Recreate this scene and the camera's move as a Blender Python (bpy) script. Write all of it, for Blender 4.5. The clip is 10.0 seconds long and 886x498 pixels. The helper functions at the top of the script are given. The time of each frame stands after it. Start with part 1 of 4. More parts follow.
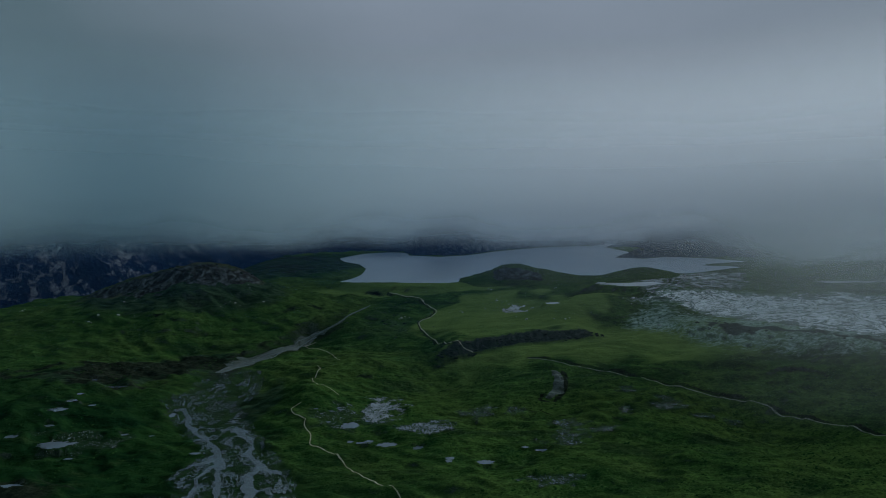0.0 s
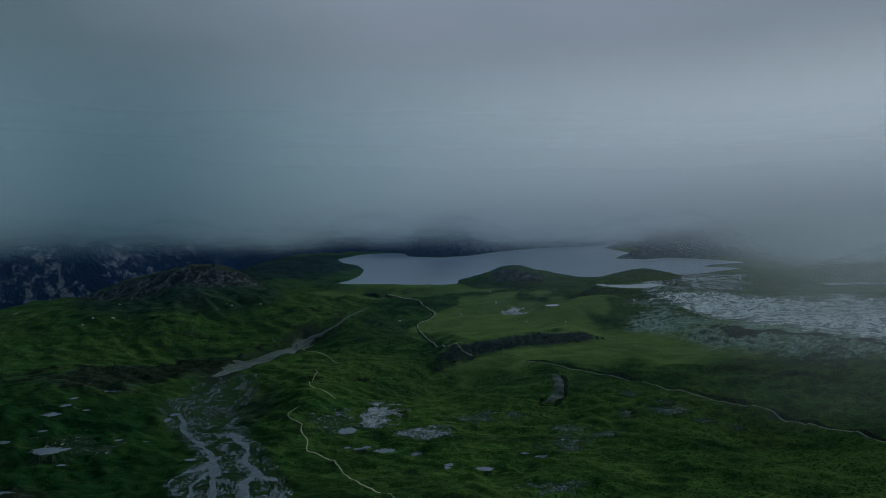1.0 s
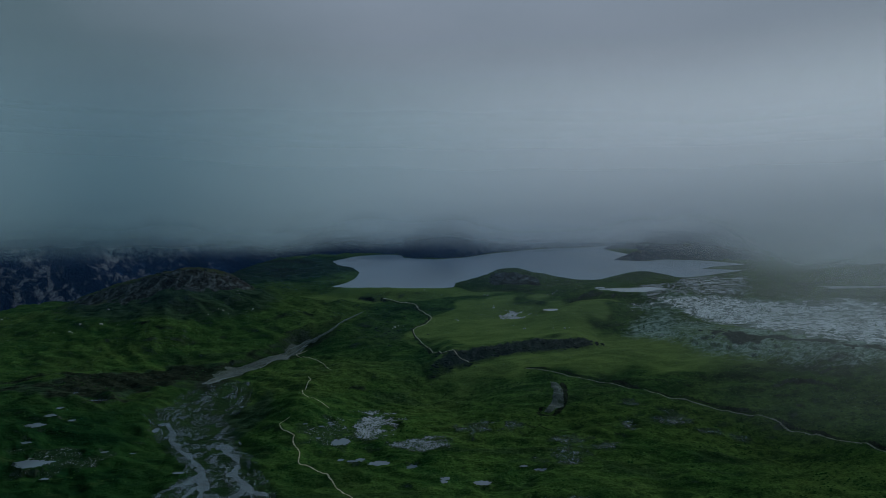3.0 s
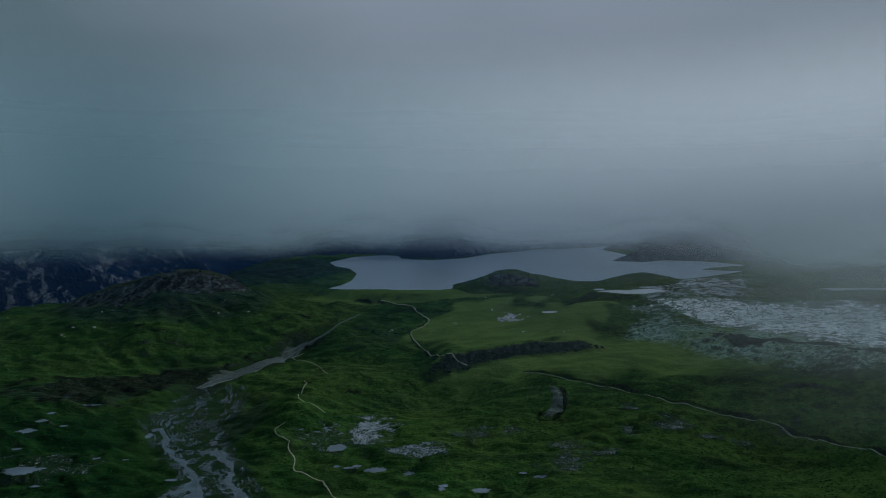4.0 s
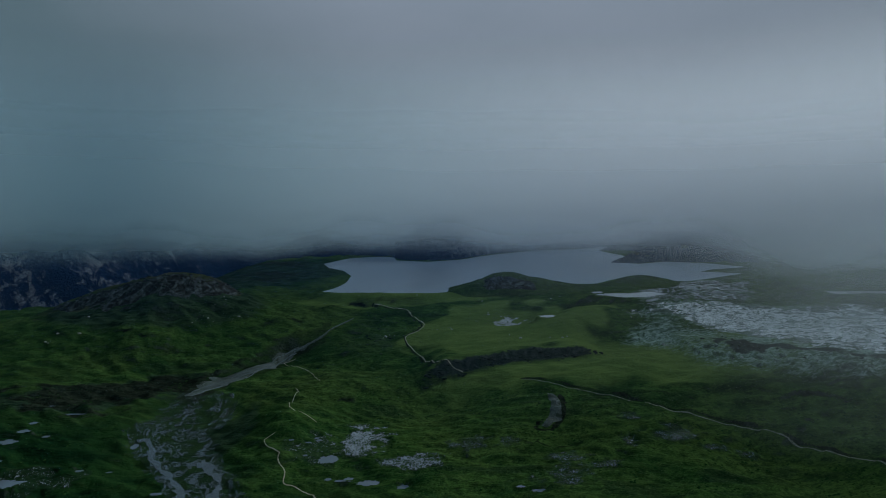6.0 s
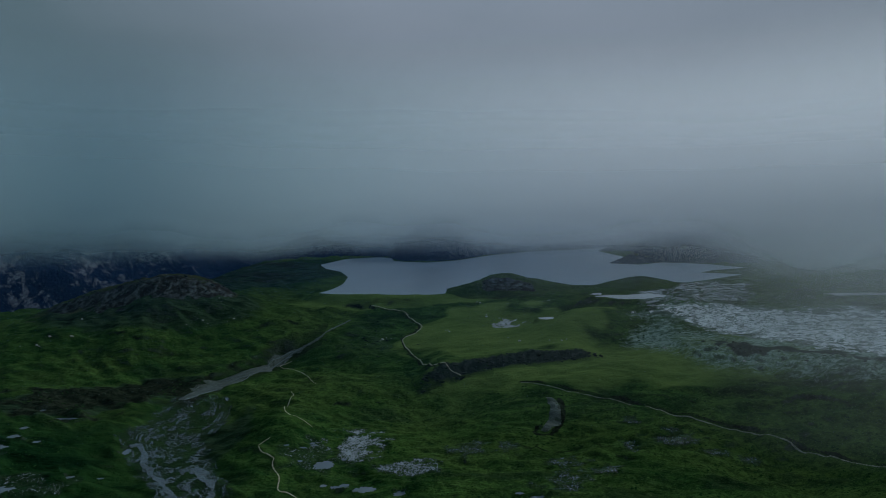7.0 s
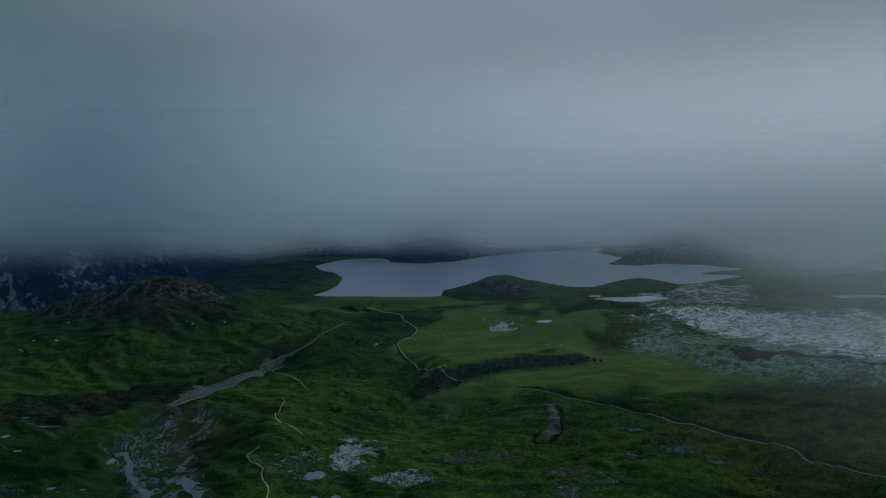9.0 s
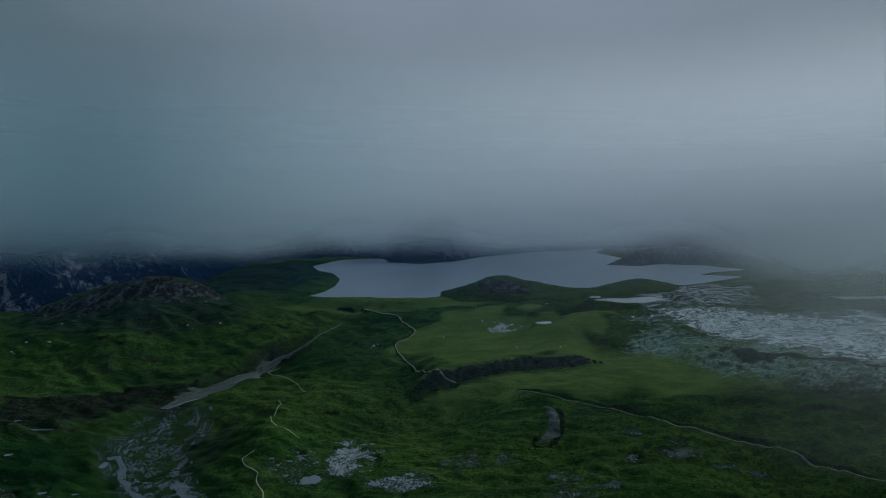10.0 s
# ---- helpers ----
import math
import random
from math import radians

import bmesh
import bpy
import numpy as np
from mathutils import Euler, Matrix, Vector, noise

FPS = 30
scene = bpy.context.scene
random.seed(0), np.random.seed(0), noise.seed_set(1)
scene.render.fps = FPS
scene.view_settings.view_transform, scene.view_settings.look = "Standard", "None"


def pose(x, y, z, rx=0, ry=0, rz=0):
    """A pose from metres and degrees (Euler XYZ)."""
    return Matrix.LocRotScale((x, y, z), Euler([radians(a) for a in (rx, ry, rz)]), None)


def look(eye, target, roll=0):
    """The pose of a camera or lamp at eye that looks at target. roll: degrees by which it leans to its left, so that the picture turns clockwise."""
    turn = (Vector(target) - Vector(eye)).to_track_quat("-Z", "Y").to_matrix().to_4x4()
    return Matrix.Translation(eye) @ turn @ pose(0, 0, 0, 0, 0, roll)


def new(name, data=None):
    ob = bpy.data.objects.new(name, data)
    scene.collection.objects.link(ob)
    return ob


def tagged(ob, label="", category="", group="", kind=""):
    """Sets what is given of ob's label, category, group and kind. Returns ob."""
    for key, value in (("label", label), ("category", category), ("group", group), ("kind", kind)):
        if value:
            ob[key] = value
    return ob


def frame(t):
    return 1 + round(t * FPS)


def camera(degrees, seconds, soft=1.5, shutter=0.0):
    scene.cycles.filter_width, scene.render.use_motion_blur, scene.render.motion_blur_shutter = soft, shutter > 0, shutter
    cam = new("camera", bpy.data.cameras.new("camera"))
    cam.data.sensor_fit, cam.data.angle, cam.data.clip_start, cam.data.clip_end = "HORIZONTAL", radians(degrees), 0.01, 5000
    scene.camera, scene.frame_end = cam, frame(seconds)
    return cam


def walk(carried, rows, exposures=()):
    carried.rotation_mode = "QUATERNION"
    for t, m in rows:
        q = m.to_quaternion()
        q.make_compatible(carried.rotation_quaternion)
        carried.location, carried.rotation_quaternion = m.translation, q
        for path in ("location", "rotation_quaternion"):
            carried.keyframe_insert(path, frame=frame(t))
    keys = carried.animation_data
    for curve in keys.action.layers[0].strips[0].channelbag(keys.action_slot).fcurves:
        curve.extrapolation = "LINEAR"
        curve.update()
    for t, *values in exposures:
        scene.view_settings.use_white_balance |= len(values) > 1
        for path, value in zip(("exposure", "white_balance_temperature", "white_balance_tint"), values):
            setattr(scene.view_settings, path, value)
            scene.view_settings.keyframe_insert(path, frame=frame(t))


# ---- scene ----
cam = camera(66.0, 10.0, soft=0.7)


def heading(x, y, z, yaw, pitch, roll):
    """A level-flying camera's pose: yaw to the left of north, pitch up, in degrees."""
    a, b = radians(yaw), radians(pitch)
    ahead = Vector((-math.sin(a) * math.cos(b), math.cos(a) * math.cos(b), math.sin(b)))
    eye = Vector((x, y, z))
    return look(eye, eye + 10 * ahead, roll)


ROWS = [
    (0, 0.00, 0.00, 120.00, 0.000, -4.504, -0.929),
    (0.5, 0.01, 3.90, 121.08, -0.052, -4.531, -0.936),
    (1, 0.06, 7.87, 122.15, -0.111, -4.558, -0.944),
    (1.5, 0.15, 11.92, 123.20, -0.174, -4.585, -0.953),
    (2, 0.28, 16.03, 124.22, -0.243, -4.610, -0.962),
    (2.5, 0.44, 20.19, 125.21, -0.315, -4.635, -0.972),
    (3.25, 0.75, 26.53, 126.61, -0.429, -4.671, -0.986),
    (4, 1.11, 32.95, 127.91, -0.548, -4.703, -0.999),
    (4.5, 1.38, 37.26, 128.71, -0.629, -4.723, -1.007),
    (5, 1.67, 41.59, 129.44, -0.711, -4.742, -1.014),
    (5.5, 1.98, 45.93, 130.09, -0.793, -4.759, -1.019),
    (6.25, 2.45, 52.44, 130.94, -0.914, -4.781, -1.023),
    (7, 2.93, 58.93, 131.59, -1.031, -4.798, -1.022),
    (7.5, 3.26, 63.24, 131.90, -1.105, -4.807, -1.018),
    (8, 3.58, 67.51, 132.11, -1.176, -4.814, -1.012),
    (8.5, 3.90, 71.76, 132.21, -1.243, -4.818, -1.002),
    (9, 4.21, 75.95, 132.20, -1.306, -4.820, -0.989),
    (9.5, 4.50, 80.10, 132.07, -1.363, -4.819, -0.972),
    (10, 4.78, 84.19, 131.81, -1.413, -4.815, -0.951),
]
walk(cam, [(t, heading(*row)) for t, *row in ROWS])

# ---- light ----
scene.view_settings.exposure = -0.04
scene.cycles.transparent_max_bounces = 96
world = bpy.data.worlds.new("overcast_sky")
scene.world = world
world.use_nodes = True
wn, wl = world.node_tree.nodes, world.node_tree.links
wn.clear()
SUN_UP, SUN_EAST = 27.0, 64.0


def wnode(kind, **inputs):
    n = wn.new(kind)
    for key, value in inputs.items():
        n.inputs[key.replace("_", " ")].default_value = value
    return n


w_out, w_bg = wn.new("ShaderNodeOutputWorld"), wnode("ShaderNodeBackground", Strength=1.0)
w_sky = wn.new("ShaderNodeTexSky")
w_sky.sky_type, w_sky.sun_disc = "NISHITA", False
w_sky.sun_elevation, w_sky.sun_rotation = radians(SUN_UP), radians(SUN_EAST)
w_dim = wn.new("ShaderNodeMix")
w_dim.data_type, w_dim.blend_type = "RGBA", "MULTIPLY"
w_dim.inputs["Factor"].default_value = 1.0
w_dim.inputs["B"].default_value = (0.08, 0.08, 0.08, 1)
w_coord = wn.new("ShaderNodeTexCoord")
w_noise = wnode("ShaderNodeTexNoise", Scale=1.9, Detail=3.5, Roughness=0.48)
w_fine = wnode("ShaderNodeTexNoise", Scale=5.0, Detail=3.0, Roughness=0.5)
w_map = wn.new("ShaderNodeMapping")
w_map.inputs["Scale"].default_value = (1.0, 0.6, 1.9)
w_dot = wn.new("ShaderNodeVectorMath")
w_dot.operation = "DOT_PRODUCT"
bright = Vector((0.22, 1.0, 0.24)).normalized()
w_dot.inputs[1].default_value = bright
w_glow = wnode("ShaderNodeMapRange", From_Min=0.72, From_Max=0.995, To_Min=0.0, To_Max=0.52)
w_glow.interpolation_type = "SMOOTHSTEP"
w_sum = wn.new("ShaderNodeMath")
w_sum.operation = "MULTIPLY_ADD"
w_sum.inputs[1].default_value = 0.50
w_sum2 = wn.new("ShaderNodeMath")
w_sum2.operation = "MULTIPLY_ADD"
w_sum2.inputs[1].default_value = 0.22
w_ramp = wn.new("ShaderNodeValToRGB")
w_ramp.color_ramp.elements[0].position, w_ramp.color_ramp.elements[0].color = 0.25, (0.118, 0.205, 0.245, 1)
w_ramp.color_ramp.elements[1].position, w_ramp.color_ramp.elements[1].color = 1.25 / 1.3, (0.345, 0.42, 0.525, 1)
w_mix = wn.new("ShaderNodeMix")
w_mix.data_type = "RGBA"
w_mix.inputs["Factor"].default_value = 0.93
wl.new(w_coord.outputs["Generated"], w_map.inputs["Vector"])
wl.new(w_map.outputs["Vector"], w_noise.inputs["Vector"])
wl.new(w_map.outputs["Vector"], w_fine.inputs["Vector"])
wl.new(w_coord.outputs["Generated"], w_dot.inputs[0])
wl.new(w_dot.outputs["Value"], w_glow.inputs["Value"])
wl.new(w_noise.outputs["Fac"], w_sum.inputs[0])
wl.new(w_glow.outputs["Result"], w_sum.inputs[2])
wl.new(w_fine.outputs["Fac"], w_sum2.inputs[0])
wl.new(w_sum.outputs["Value"], w_sum2.inputs[2])
wl.new(w_sum2.outputs["Value"], w_ramp.inputs["Fac"])
wl.new(w_sky.outputs["Color"], w_dim.inputs["A"])
wl.new(w_dim.outputs["Result"], w_mix.inputs["A"])
wl.new(w_ramp.outputs["Color"], w_mix.inputs["B"])
wl.new(w_mix.outputs["Result"], w_bg.inputs["Color"])
w_high = wn.new("ShaderNodeSeparateXYZ")
w_zen = wnode("ShaderNodeMapRange", From_Min=0.2, From_Max=0.9, To_Min=0.57, To_Max=1.50)
wl.new(w_coord.outputs["Generated"], w_high.inputs["Vector"])
wl.new(w_high.outputs["Z"], w_zen.inputs["Value"])
wl.new(w_zen.outputs["Result"], w_bg.inputs["Strength"])
wl.new(w_bg.outputs["Background"], w_out.inputs["Surface"])

sun = new("sun", bpy.data.lights.new("sun", "SUN"))
sun.data.energy, sun.data.angle, sun.data.color = 2.9, radians(8), (0.98, 1.0, 0.97)
s_dir = Vector((math.sin(radians(SUN_EAST)) * math.cos(radians(SUN_UP)), math.cos(radians(SUN_EAST)) * math.cos(radians(SUN_UP)), math.sin(radians(SUN_UP))))
sun.matrix_world = look(s_dir * 900, (0, 0, 0))


# ---- materials ----
class Shader:
    """A node material with short ways to add nodes."""

    def __init__(self, name, **principled):
        self.mat = bpy.data.materials.new(name)
        self.mat.use_nodes = True
        self.nodes, self.links = self.mat.node_tree.nodes, self.mat.node_tree.links
        self.bsdf = self.nodes["Principled BSDF"]
        self.out = self.nodes["Material Output"]
        for key, value in principled.items():
            self.bsdf.inputs[key.replace("_", " ")].default_value = value
        self.place = self.nodes.new("ShaderNodeNewGeometry").outputs["Position"]

    def put(self, value, socket):
        if isinstance(value, bpy.types.NodeSocket):
            self.links.new(value, socket)
        elif value is not None:
            socket.default_value = value

    def scaled(self, sx, sy, sz, turn=0.0):
        n = self.nodes.new("ShaderNodeMapping")
        n.inputs["Scale"].default_value = (sx, sy, sz)
        n.inputs["Rotation"].default_value = (0, 0, radians(turn))
        self.links.new(self.place, n.inputs["Vector"])
        return n.outputs["Vector"]

    def noise(self, size, detail=4.0, rough=0.55, warp=0.0, vector=None, ridged=False):
        """Noise with features about size metres across."""
        n = self.nodes.new("ShaderNodeTexNoise")
        if ridged:
            n.noise_type = "RIDGED_MULTIFRACTAL"
        n.inputs["Scale"].default_value = 1.0 / size
        n.inputs["Detail"].default_value, n.inputs["Roughness"].default_value = detail, rough
        n.inputs["Distortion"].default_value = warp
        self.links.new(vector or self.place, n.inputs["Vector"])
        return n.outputs["Fac"]

    def ramp(self, fac, low, high, to_low=0.0, to_high=1.0):
        n = self.nodes.new("ShaderNodeMapRange")
        n.interpolation_type = "SMOOTHSTEP"
        self.put(fac, n.inputs["Value"])
        for key, value in (("From Min", low), ("From Max", high), ("To Min", to_low), ("To Max", to_high)):
            n.inputs[key].default_value = value
        return n.outputs["Result"]

    def math(self, op, a, b=0.0):
        n = self.nodes.new("ShaderNodeMath")
        n.operation = op
        self.put(a, n.inputs[0]), self.put(b, n.inputs[1])
        return n.outputs["Value"]

    def mix(self, fac, a, b, blend="MIX"):
        n = self.nodes.new("ShaderNodeMix")
        n.data_type, n.blend_type = "RGBA", blend
        self.put(fac, n.inputs["Factor"])
        self.put((*a, 1) if isinstance(a, tuple) else a, n.inputs["A"])
        self.put((*b, 1) if isinstance(b, tuple) else b, n.inputs["B"])
        return n.outputs["Result"]

    def attr(self, name):
        n = self.nodes.new("ShaderNodeAttribute")
        n.attribute_name = name
        return n.outputs["Fac"]

    def axis(self, which, vector=None):
        n = self.nodes.new("ShaderNodeSeparateXYZ")
        self.links.new(vector or self.place, n.inputs["Vector"])
        return n.outputs[which]

    def bump(self, height, strength, distance):
        n = self.nodes.new("ShaderNodeBump")
        n.inputs["Strength"].default_value, n.inputs["Distance"].default_value = strength, distance
        self.links.new(height, n.inputs["Height"])
        return n.outputs["Normal"]

    def set(self, **sockets):
        for key, value in sockets.items():
            self.put(value, self.bsdf.inputs[key.replace("_", " ")])
        return self.mat


def grass_color(s):
    """Mountain pasture: olive and deep green patches, sedge streaks, brown heath."""
    big = s.noise(170, 4, 0.6, 0.4)
    mid = s.noise(34, 6, 0.62, 0.8, s.scaled(0.7, 1.5, 1.0, 18))
    streak = s.noise(15, 6, 0.64, 0.6, s.scaled(0.6, 1.9, 1.0, 14))
    fine = s.noise(2.6, 4, 0.65)
    green = s.mix(s.ramp(mid, 0.34, 0.64), (0.011, 0.039, 0.010), (0.034, 0.076, 0.017))
    green = s.mix(s.ramp(big, 0.42, 0.62, 0, 0.6), green, (0.056, 0.090, 0.022))
    green = s.mix(s.ramp(streak, 0.52, 0.72, 0, 0.45), green, (0.070, 0.113, 0.034))
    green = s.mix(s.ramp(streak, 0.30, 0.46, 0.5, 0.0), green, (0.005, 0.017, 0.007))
    heath = s.ramp(s.noise(60, 5, 0.6, 1.0, s.scaled(0.6, 1.6, 1, 14)), 0.56, 0.65, 0, 0.55)
    green = s.mix(heath, green, (0.011, 0.021, 0.013))
    # Near-black flecks put the shade of small hollows into the grass colour.
    fleck = s.noise(6, 8, 0.74, 0.4, s.scaled(0.9, 1.1, 1.0, 14))
    green = s.mix(s.ramp(fleck, 0.41, 0.48, 0.62, 0.0), green, (0.006, 0.020, 0.008))
    green = s.mix(s.ramp(fleck, 0.56, 0.63, 0.0, 0.5), green, (0.058, 0.102, 0.031))
    grain = s.noise(1.0, 3, 0.7, 0.0, s.scaled(0.7, 1.3, 1.0, 14))
    green = s.mix(s.ramp(grain, 0.54, 0.68, 0, 0.5), green, (0.070, 0.110, 0.038))
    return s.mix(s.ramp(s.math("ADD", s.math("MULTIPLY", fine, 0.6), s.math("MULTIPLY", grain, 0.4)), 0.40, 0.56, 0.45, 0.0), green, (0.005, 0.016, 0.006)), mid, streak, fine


def rock_color(s, light=(0.27, 0.27, 0.26)):
    crack = s.noise(7, 6, 0.7, 0.8)
    tone = s.noise(26, 5, 0.6, 1.0, s.scaled(1, 1, 0.45))
    rock = s.mix(s.ramp(crack, 0.40, 0.66), (0.034, 0.042, 0.042), (0.090, 0.102, 0.096))
    return s.mix(s.ramp(tone, 0.56, 0.66), rock, light), crack


def ground_material():
    s = Shader("pasture", Specular_IOR_Level=0.0)
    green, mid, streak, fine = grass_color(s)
    rock, crack = rock_color(s, (0.050, 0.068, 0.056))
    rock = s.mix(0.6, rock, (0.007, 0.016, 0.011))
    # Near-black peat colour, which also stands for shade on steep faces.
    peat_shade = s.mix(s.ramp(crack, 0.40, 0.65), (0.006, 0.010, 0.007), (0.018, 0.025, 0.017))
    soak = s.mix(s.ramp(fine, 0.35, 0.7), (0.006, 0.017, 0.009), (0.018, 0.033, 0.019))
    green = s.mix(s.ramp(s.math("ADD", s.attr("meadow"), s.math("MULTIPLY", mid, 0.4)), 0.5, 0.9, 0, 0.85), green, s.mix(s.ramp(mid, 0.3, 0.7), (0.068, 0.110, 0.030), (0.100, 0.144, 0.041)))
    # Deep valley green, with cloud shade put into its colour.
    lush_shade = s.mix(s.ramp(mid, 0.36, 0.62), (0.003, 0.014, 0.006), (0.009, 0.030, 0.009))
    lush_shade = s.mix(s.ramp(streak, 0.54, 0.74, 0, 0.7), lush_shade, (0.024, 0.046, 0.016))
    green = s.mix(s.attr("lush_shade"), green, lush_shade)
    blade = s.noise(5, 6, 0.7, 0.6, s.scaled(0.8, 1.4, 1.0, 30))
    sedge = s.mix(s.ramp(blade, 0.38, 0.62), (0.078, 0.120, 0.096), (0.230, 0.290, 0.260))
    green = s.mix(s.ramp(s.math("ADD", s.attr("sedge"), s.math("MULTIPLY", s.math("SUBTRACT", blade, 0.5), 0.9)), 0.30, 0.75, 0, 0.9), green, sedge)
    brown = s.mix(s.ramp(streak, 0.35, 0.68), (0.005, 0.013, 0.009), (0.026, 0.046, 0.027))
    green = s.mix(s.ramp(s.math("ADD", s.attr("heath"), s.math("MULTIPLY", streak, 0.6)), 0.6, 0.95, 0, 0.85), green, brown)
    c = s.mix(s.ramp(s.math("ADD", s.attr("wet"), s.math("MULTIPLY", streak, 0.7)), 0.75, 1.25, 0, 0.6), green, soak)
    c = s.mix(s.ramp(s.math("ADD", s.attr("peat_shade"), s.math("MULTIPLY", mid, 0.5)), 0.62, 0.85), c, peat_shade)
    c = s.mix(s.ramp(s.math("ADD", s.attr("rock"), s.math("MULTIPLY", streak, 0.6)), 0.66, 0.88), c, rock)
    h = s.math("ADD", s.math("MULTIPLY", streak, 1.6), s.math("ADD", fine, s.math("MULTIPLY", crack, s.attr("rock"))))
    return s.set(Base_Color=c, Roughness=s.ramp(fine, 0.2, 0.8, 0.75, 0.98), Normal=s.bump(h, 0.7, 1.5))


def mountain_material():
    s = Shader("mountain_rock", Specular_IOR_Level=0.0)
    rock, crack = rock_color(s)
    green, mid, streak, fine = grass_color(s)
    # Navy rock and bluish scree: the blue haze of distance put into the colour.
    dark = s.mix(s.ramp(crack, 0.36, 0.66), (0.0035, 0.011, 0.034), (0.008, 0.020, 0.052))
    slab = s.noise(15, 8, 0.72, 0.5, s.scaled(1, 1, 0.7))
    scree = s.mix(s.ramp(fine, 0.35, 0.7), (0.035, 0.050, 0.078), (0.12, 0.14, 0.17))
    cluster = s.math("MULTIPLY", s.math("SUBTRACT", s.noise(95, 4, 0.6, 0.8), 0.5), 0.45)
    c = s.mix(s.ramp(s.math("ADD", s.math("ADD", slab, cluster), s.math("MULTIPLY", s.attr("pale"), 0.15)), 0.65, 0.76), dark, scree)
    c = s.mix(s.ramp(s.math("ADD", s.attr("grass"), s.math("MULTIPLY", mid, 0.7)), 0.75, 1.0), c, green)
    snow = s.ramp(s.math("ADD", s.attr("snow"), s.math("MULTIPLY", slab, 0.9)), 1.05, 1.2)
    c = s.mix(snow, c, (0.62, 0.66, 0.72))
    h = s.math("ADD", s.math("MULTIPLY", slab, 3.0), crack)
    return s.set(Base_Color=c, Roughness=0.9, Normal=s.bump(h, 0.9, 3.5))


def crag_material():
    """Grassy knolls with bare rock on their steep flanks."""
    s = Shader("grassy_crag", Specular_IOR_Level=0.0)
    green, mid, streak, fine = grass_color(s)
    rock, crack = rock_color(s, (0.048, 0.056, 0.050))
    rib = s.noise(8, 5, 0.65, 0.6, s.scaled(1.0, 1.0, 0.3))
    dark = s.mix(s.ramp(rib, 0.42, 0.62), (0.016, 0.016, 0.015), rock)
    brown = s.mix(s.ramp(streak, 0.35, 0.65), (0.014, 0.020, 0.011), (0.046, 0.050, 0.030))
    green = s.mix(s.math("MULTIPLY", s.attr("heath"), s.ramp(mid, 0.35, 0.6, 0.5, 1.0)), green, brown)
    c = s.mix(s.ramp(s.math("ADD", s.attr("rock"), s.math("MULTIPLY", mid, 0.7)), 0.70, 0.92), green, dark)
    h = s.math("ADD", s.math("MULTIPLY", streak, 1.4), s.math("ADD", fine, s.math("MULTIPLY", rib, s.attr("rock"))))
    return s.set(Base_Color=c, Roughness=0.92, Normal=s.bump(h, 0.8, 1.6))


def water_material(name, water_tint, ripple, rough, ior=1.333):
    s = Shader(name, Specular_IOR_Level=0.5, IOR=ior)
    wind = s.noise(90, 3, 0.55, 0.6, s.scaled(1, 0.45, 1))
    wave = s.noise(1.6, 3, 0.6, 0.2, s.scaled(1, 2.2, 1))
    c = s.mix(s.ramp(wind, 0.35, 0.65), water_tint, tuple(1.2 * v for v in water_tint))
    return s.set(Base_Color=c, Roughness=s.ramp(wind, 0.3, 0.7, rough * 0.9, rough * 1.1), Normal=s.bump(wave, ripple, 0.12))


def film_material(name, water_tint, pattern):
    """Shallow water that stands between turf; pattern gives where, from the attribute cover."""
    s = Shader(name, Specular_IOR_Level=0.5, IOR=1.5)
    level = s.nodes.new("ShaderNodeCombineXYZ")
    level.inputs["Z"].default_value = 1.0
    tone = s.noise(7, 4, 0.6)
    c = s.mix(s.ramp(tone, 0.35, 0.65), tuple(0.8 * v for v in water_tint), tuple(1.15 * v for v in water_tint))
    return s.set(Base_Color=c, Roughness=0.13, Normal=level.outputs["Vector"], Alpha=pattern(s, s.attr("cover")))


def flecks(size, stretch, turn=14, low=0.57):
    """Many small pools, closer where there is more cover."""
    def pattern(s, cover):
        a = s.noise(size, 5, 0.72, 0.6, s.scaled(stretch, 0.7, 1.0, turn))
        b = s.noise(size * 5, 3, 0.6)
        wet = s.math("ADD", a, s.math("MULTIPLY", s.math("SUBTRACT", b, 0.5), 0.35))
        wet = s.math("ADD", wet, s.math("MULTIPLY", s.math("SUBTRACT", cover, 0.6), 0.26))
        return s.ramp(wet, low, low + 0.045, 0, 0.95)
    return pattern


def sheet(size):
    """Pale water over a flat: pools parted by dark threads of turf, running together into one sheet."""
    def pattern(s, cover):
        a = s.noise(size, 6, 0.68, 0.8, s.scaled(0.6, 0.9, 1.0, 20))
        pool = s.ramp(s.noise(size * 1.5, 5, 0.66, 0.8, s.scaled(0.6, 0.8, 1.0, 20)), 0.42, 0.50, 0.50, 1.0)
        gap = None
        for scale, wide in ((size * 1.1, 0.016), (size * 3.4, 0.012)):
            b = s.noise(scale, 5, 0.62, 0.9, s.scaled(0.65, 0.75, 1.0, 24))
            line = s.ramp(s.math("ABSOLUTE", s.math("SUBTRACT", b, 0.5)), 0.25 * wide, wide, 0.12, 1.0)
            gap = line if gap is None else s.math("MULTIPLY", gap, line)
        body = s.ramp(s.math("ADD", a, s.math("MULTIPLY", s.math("SUBTRACT", cover, 0.55), 0.52)), 0.45, 0.58, 0, 0.92)
        return s.math("MULTIPLY", s.math("MULTIPLY", body, pool), gap)
    return pattern


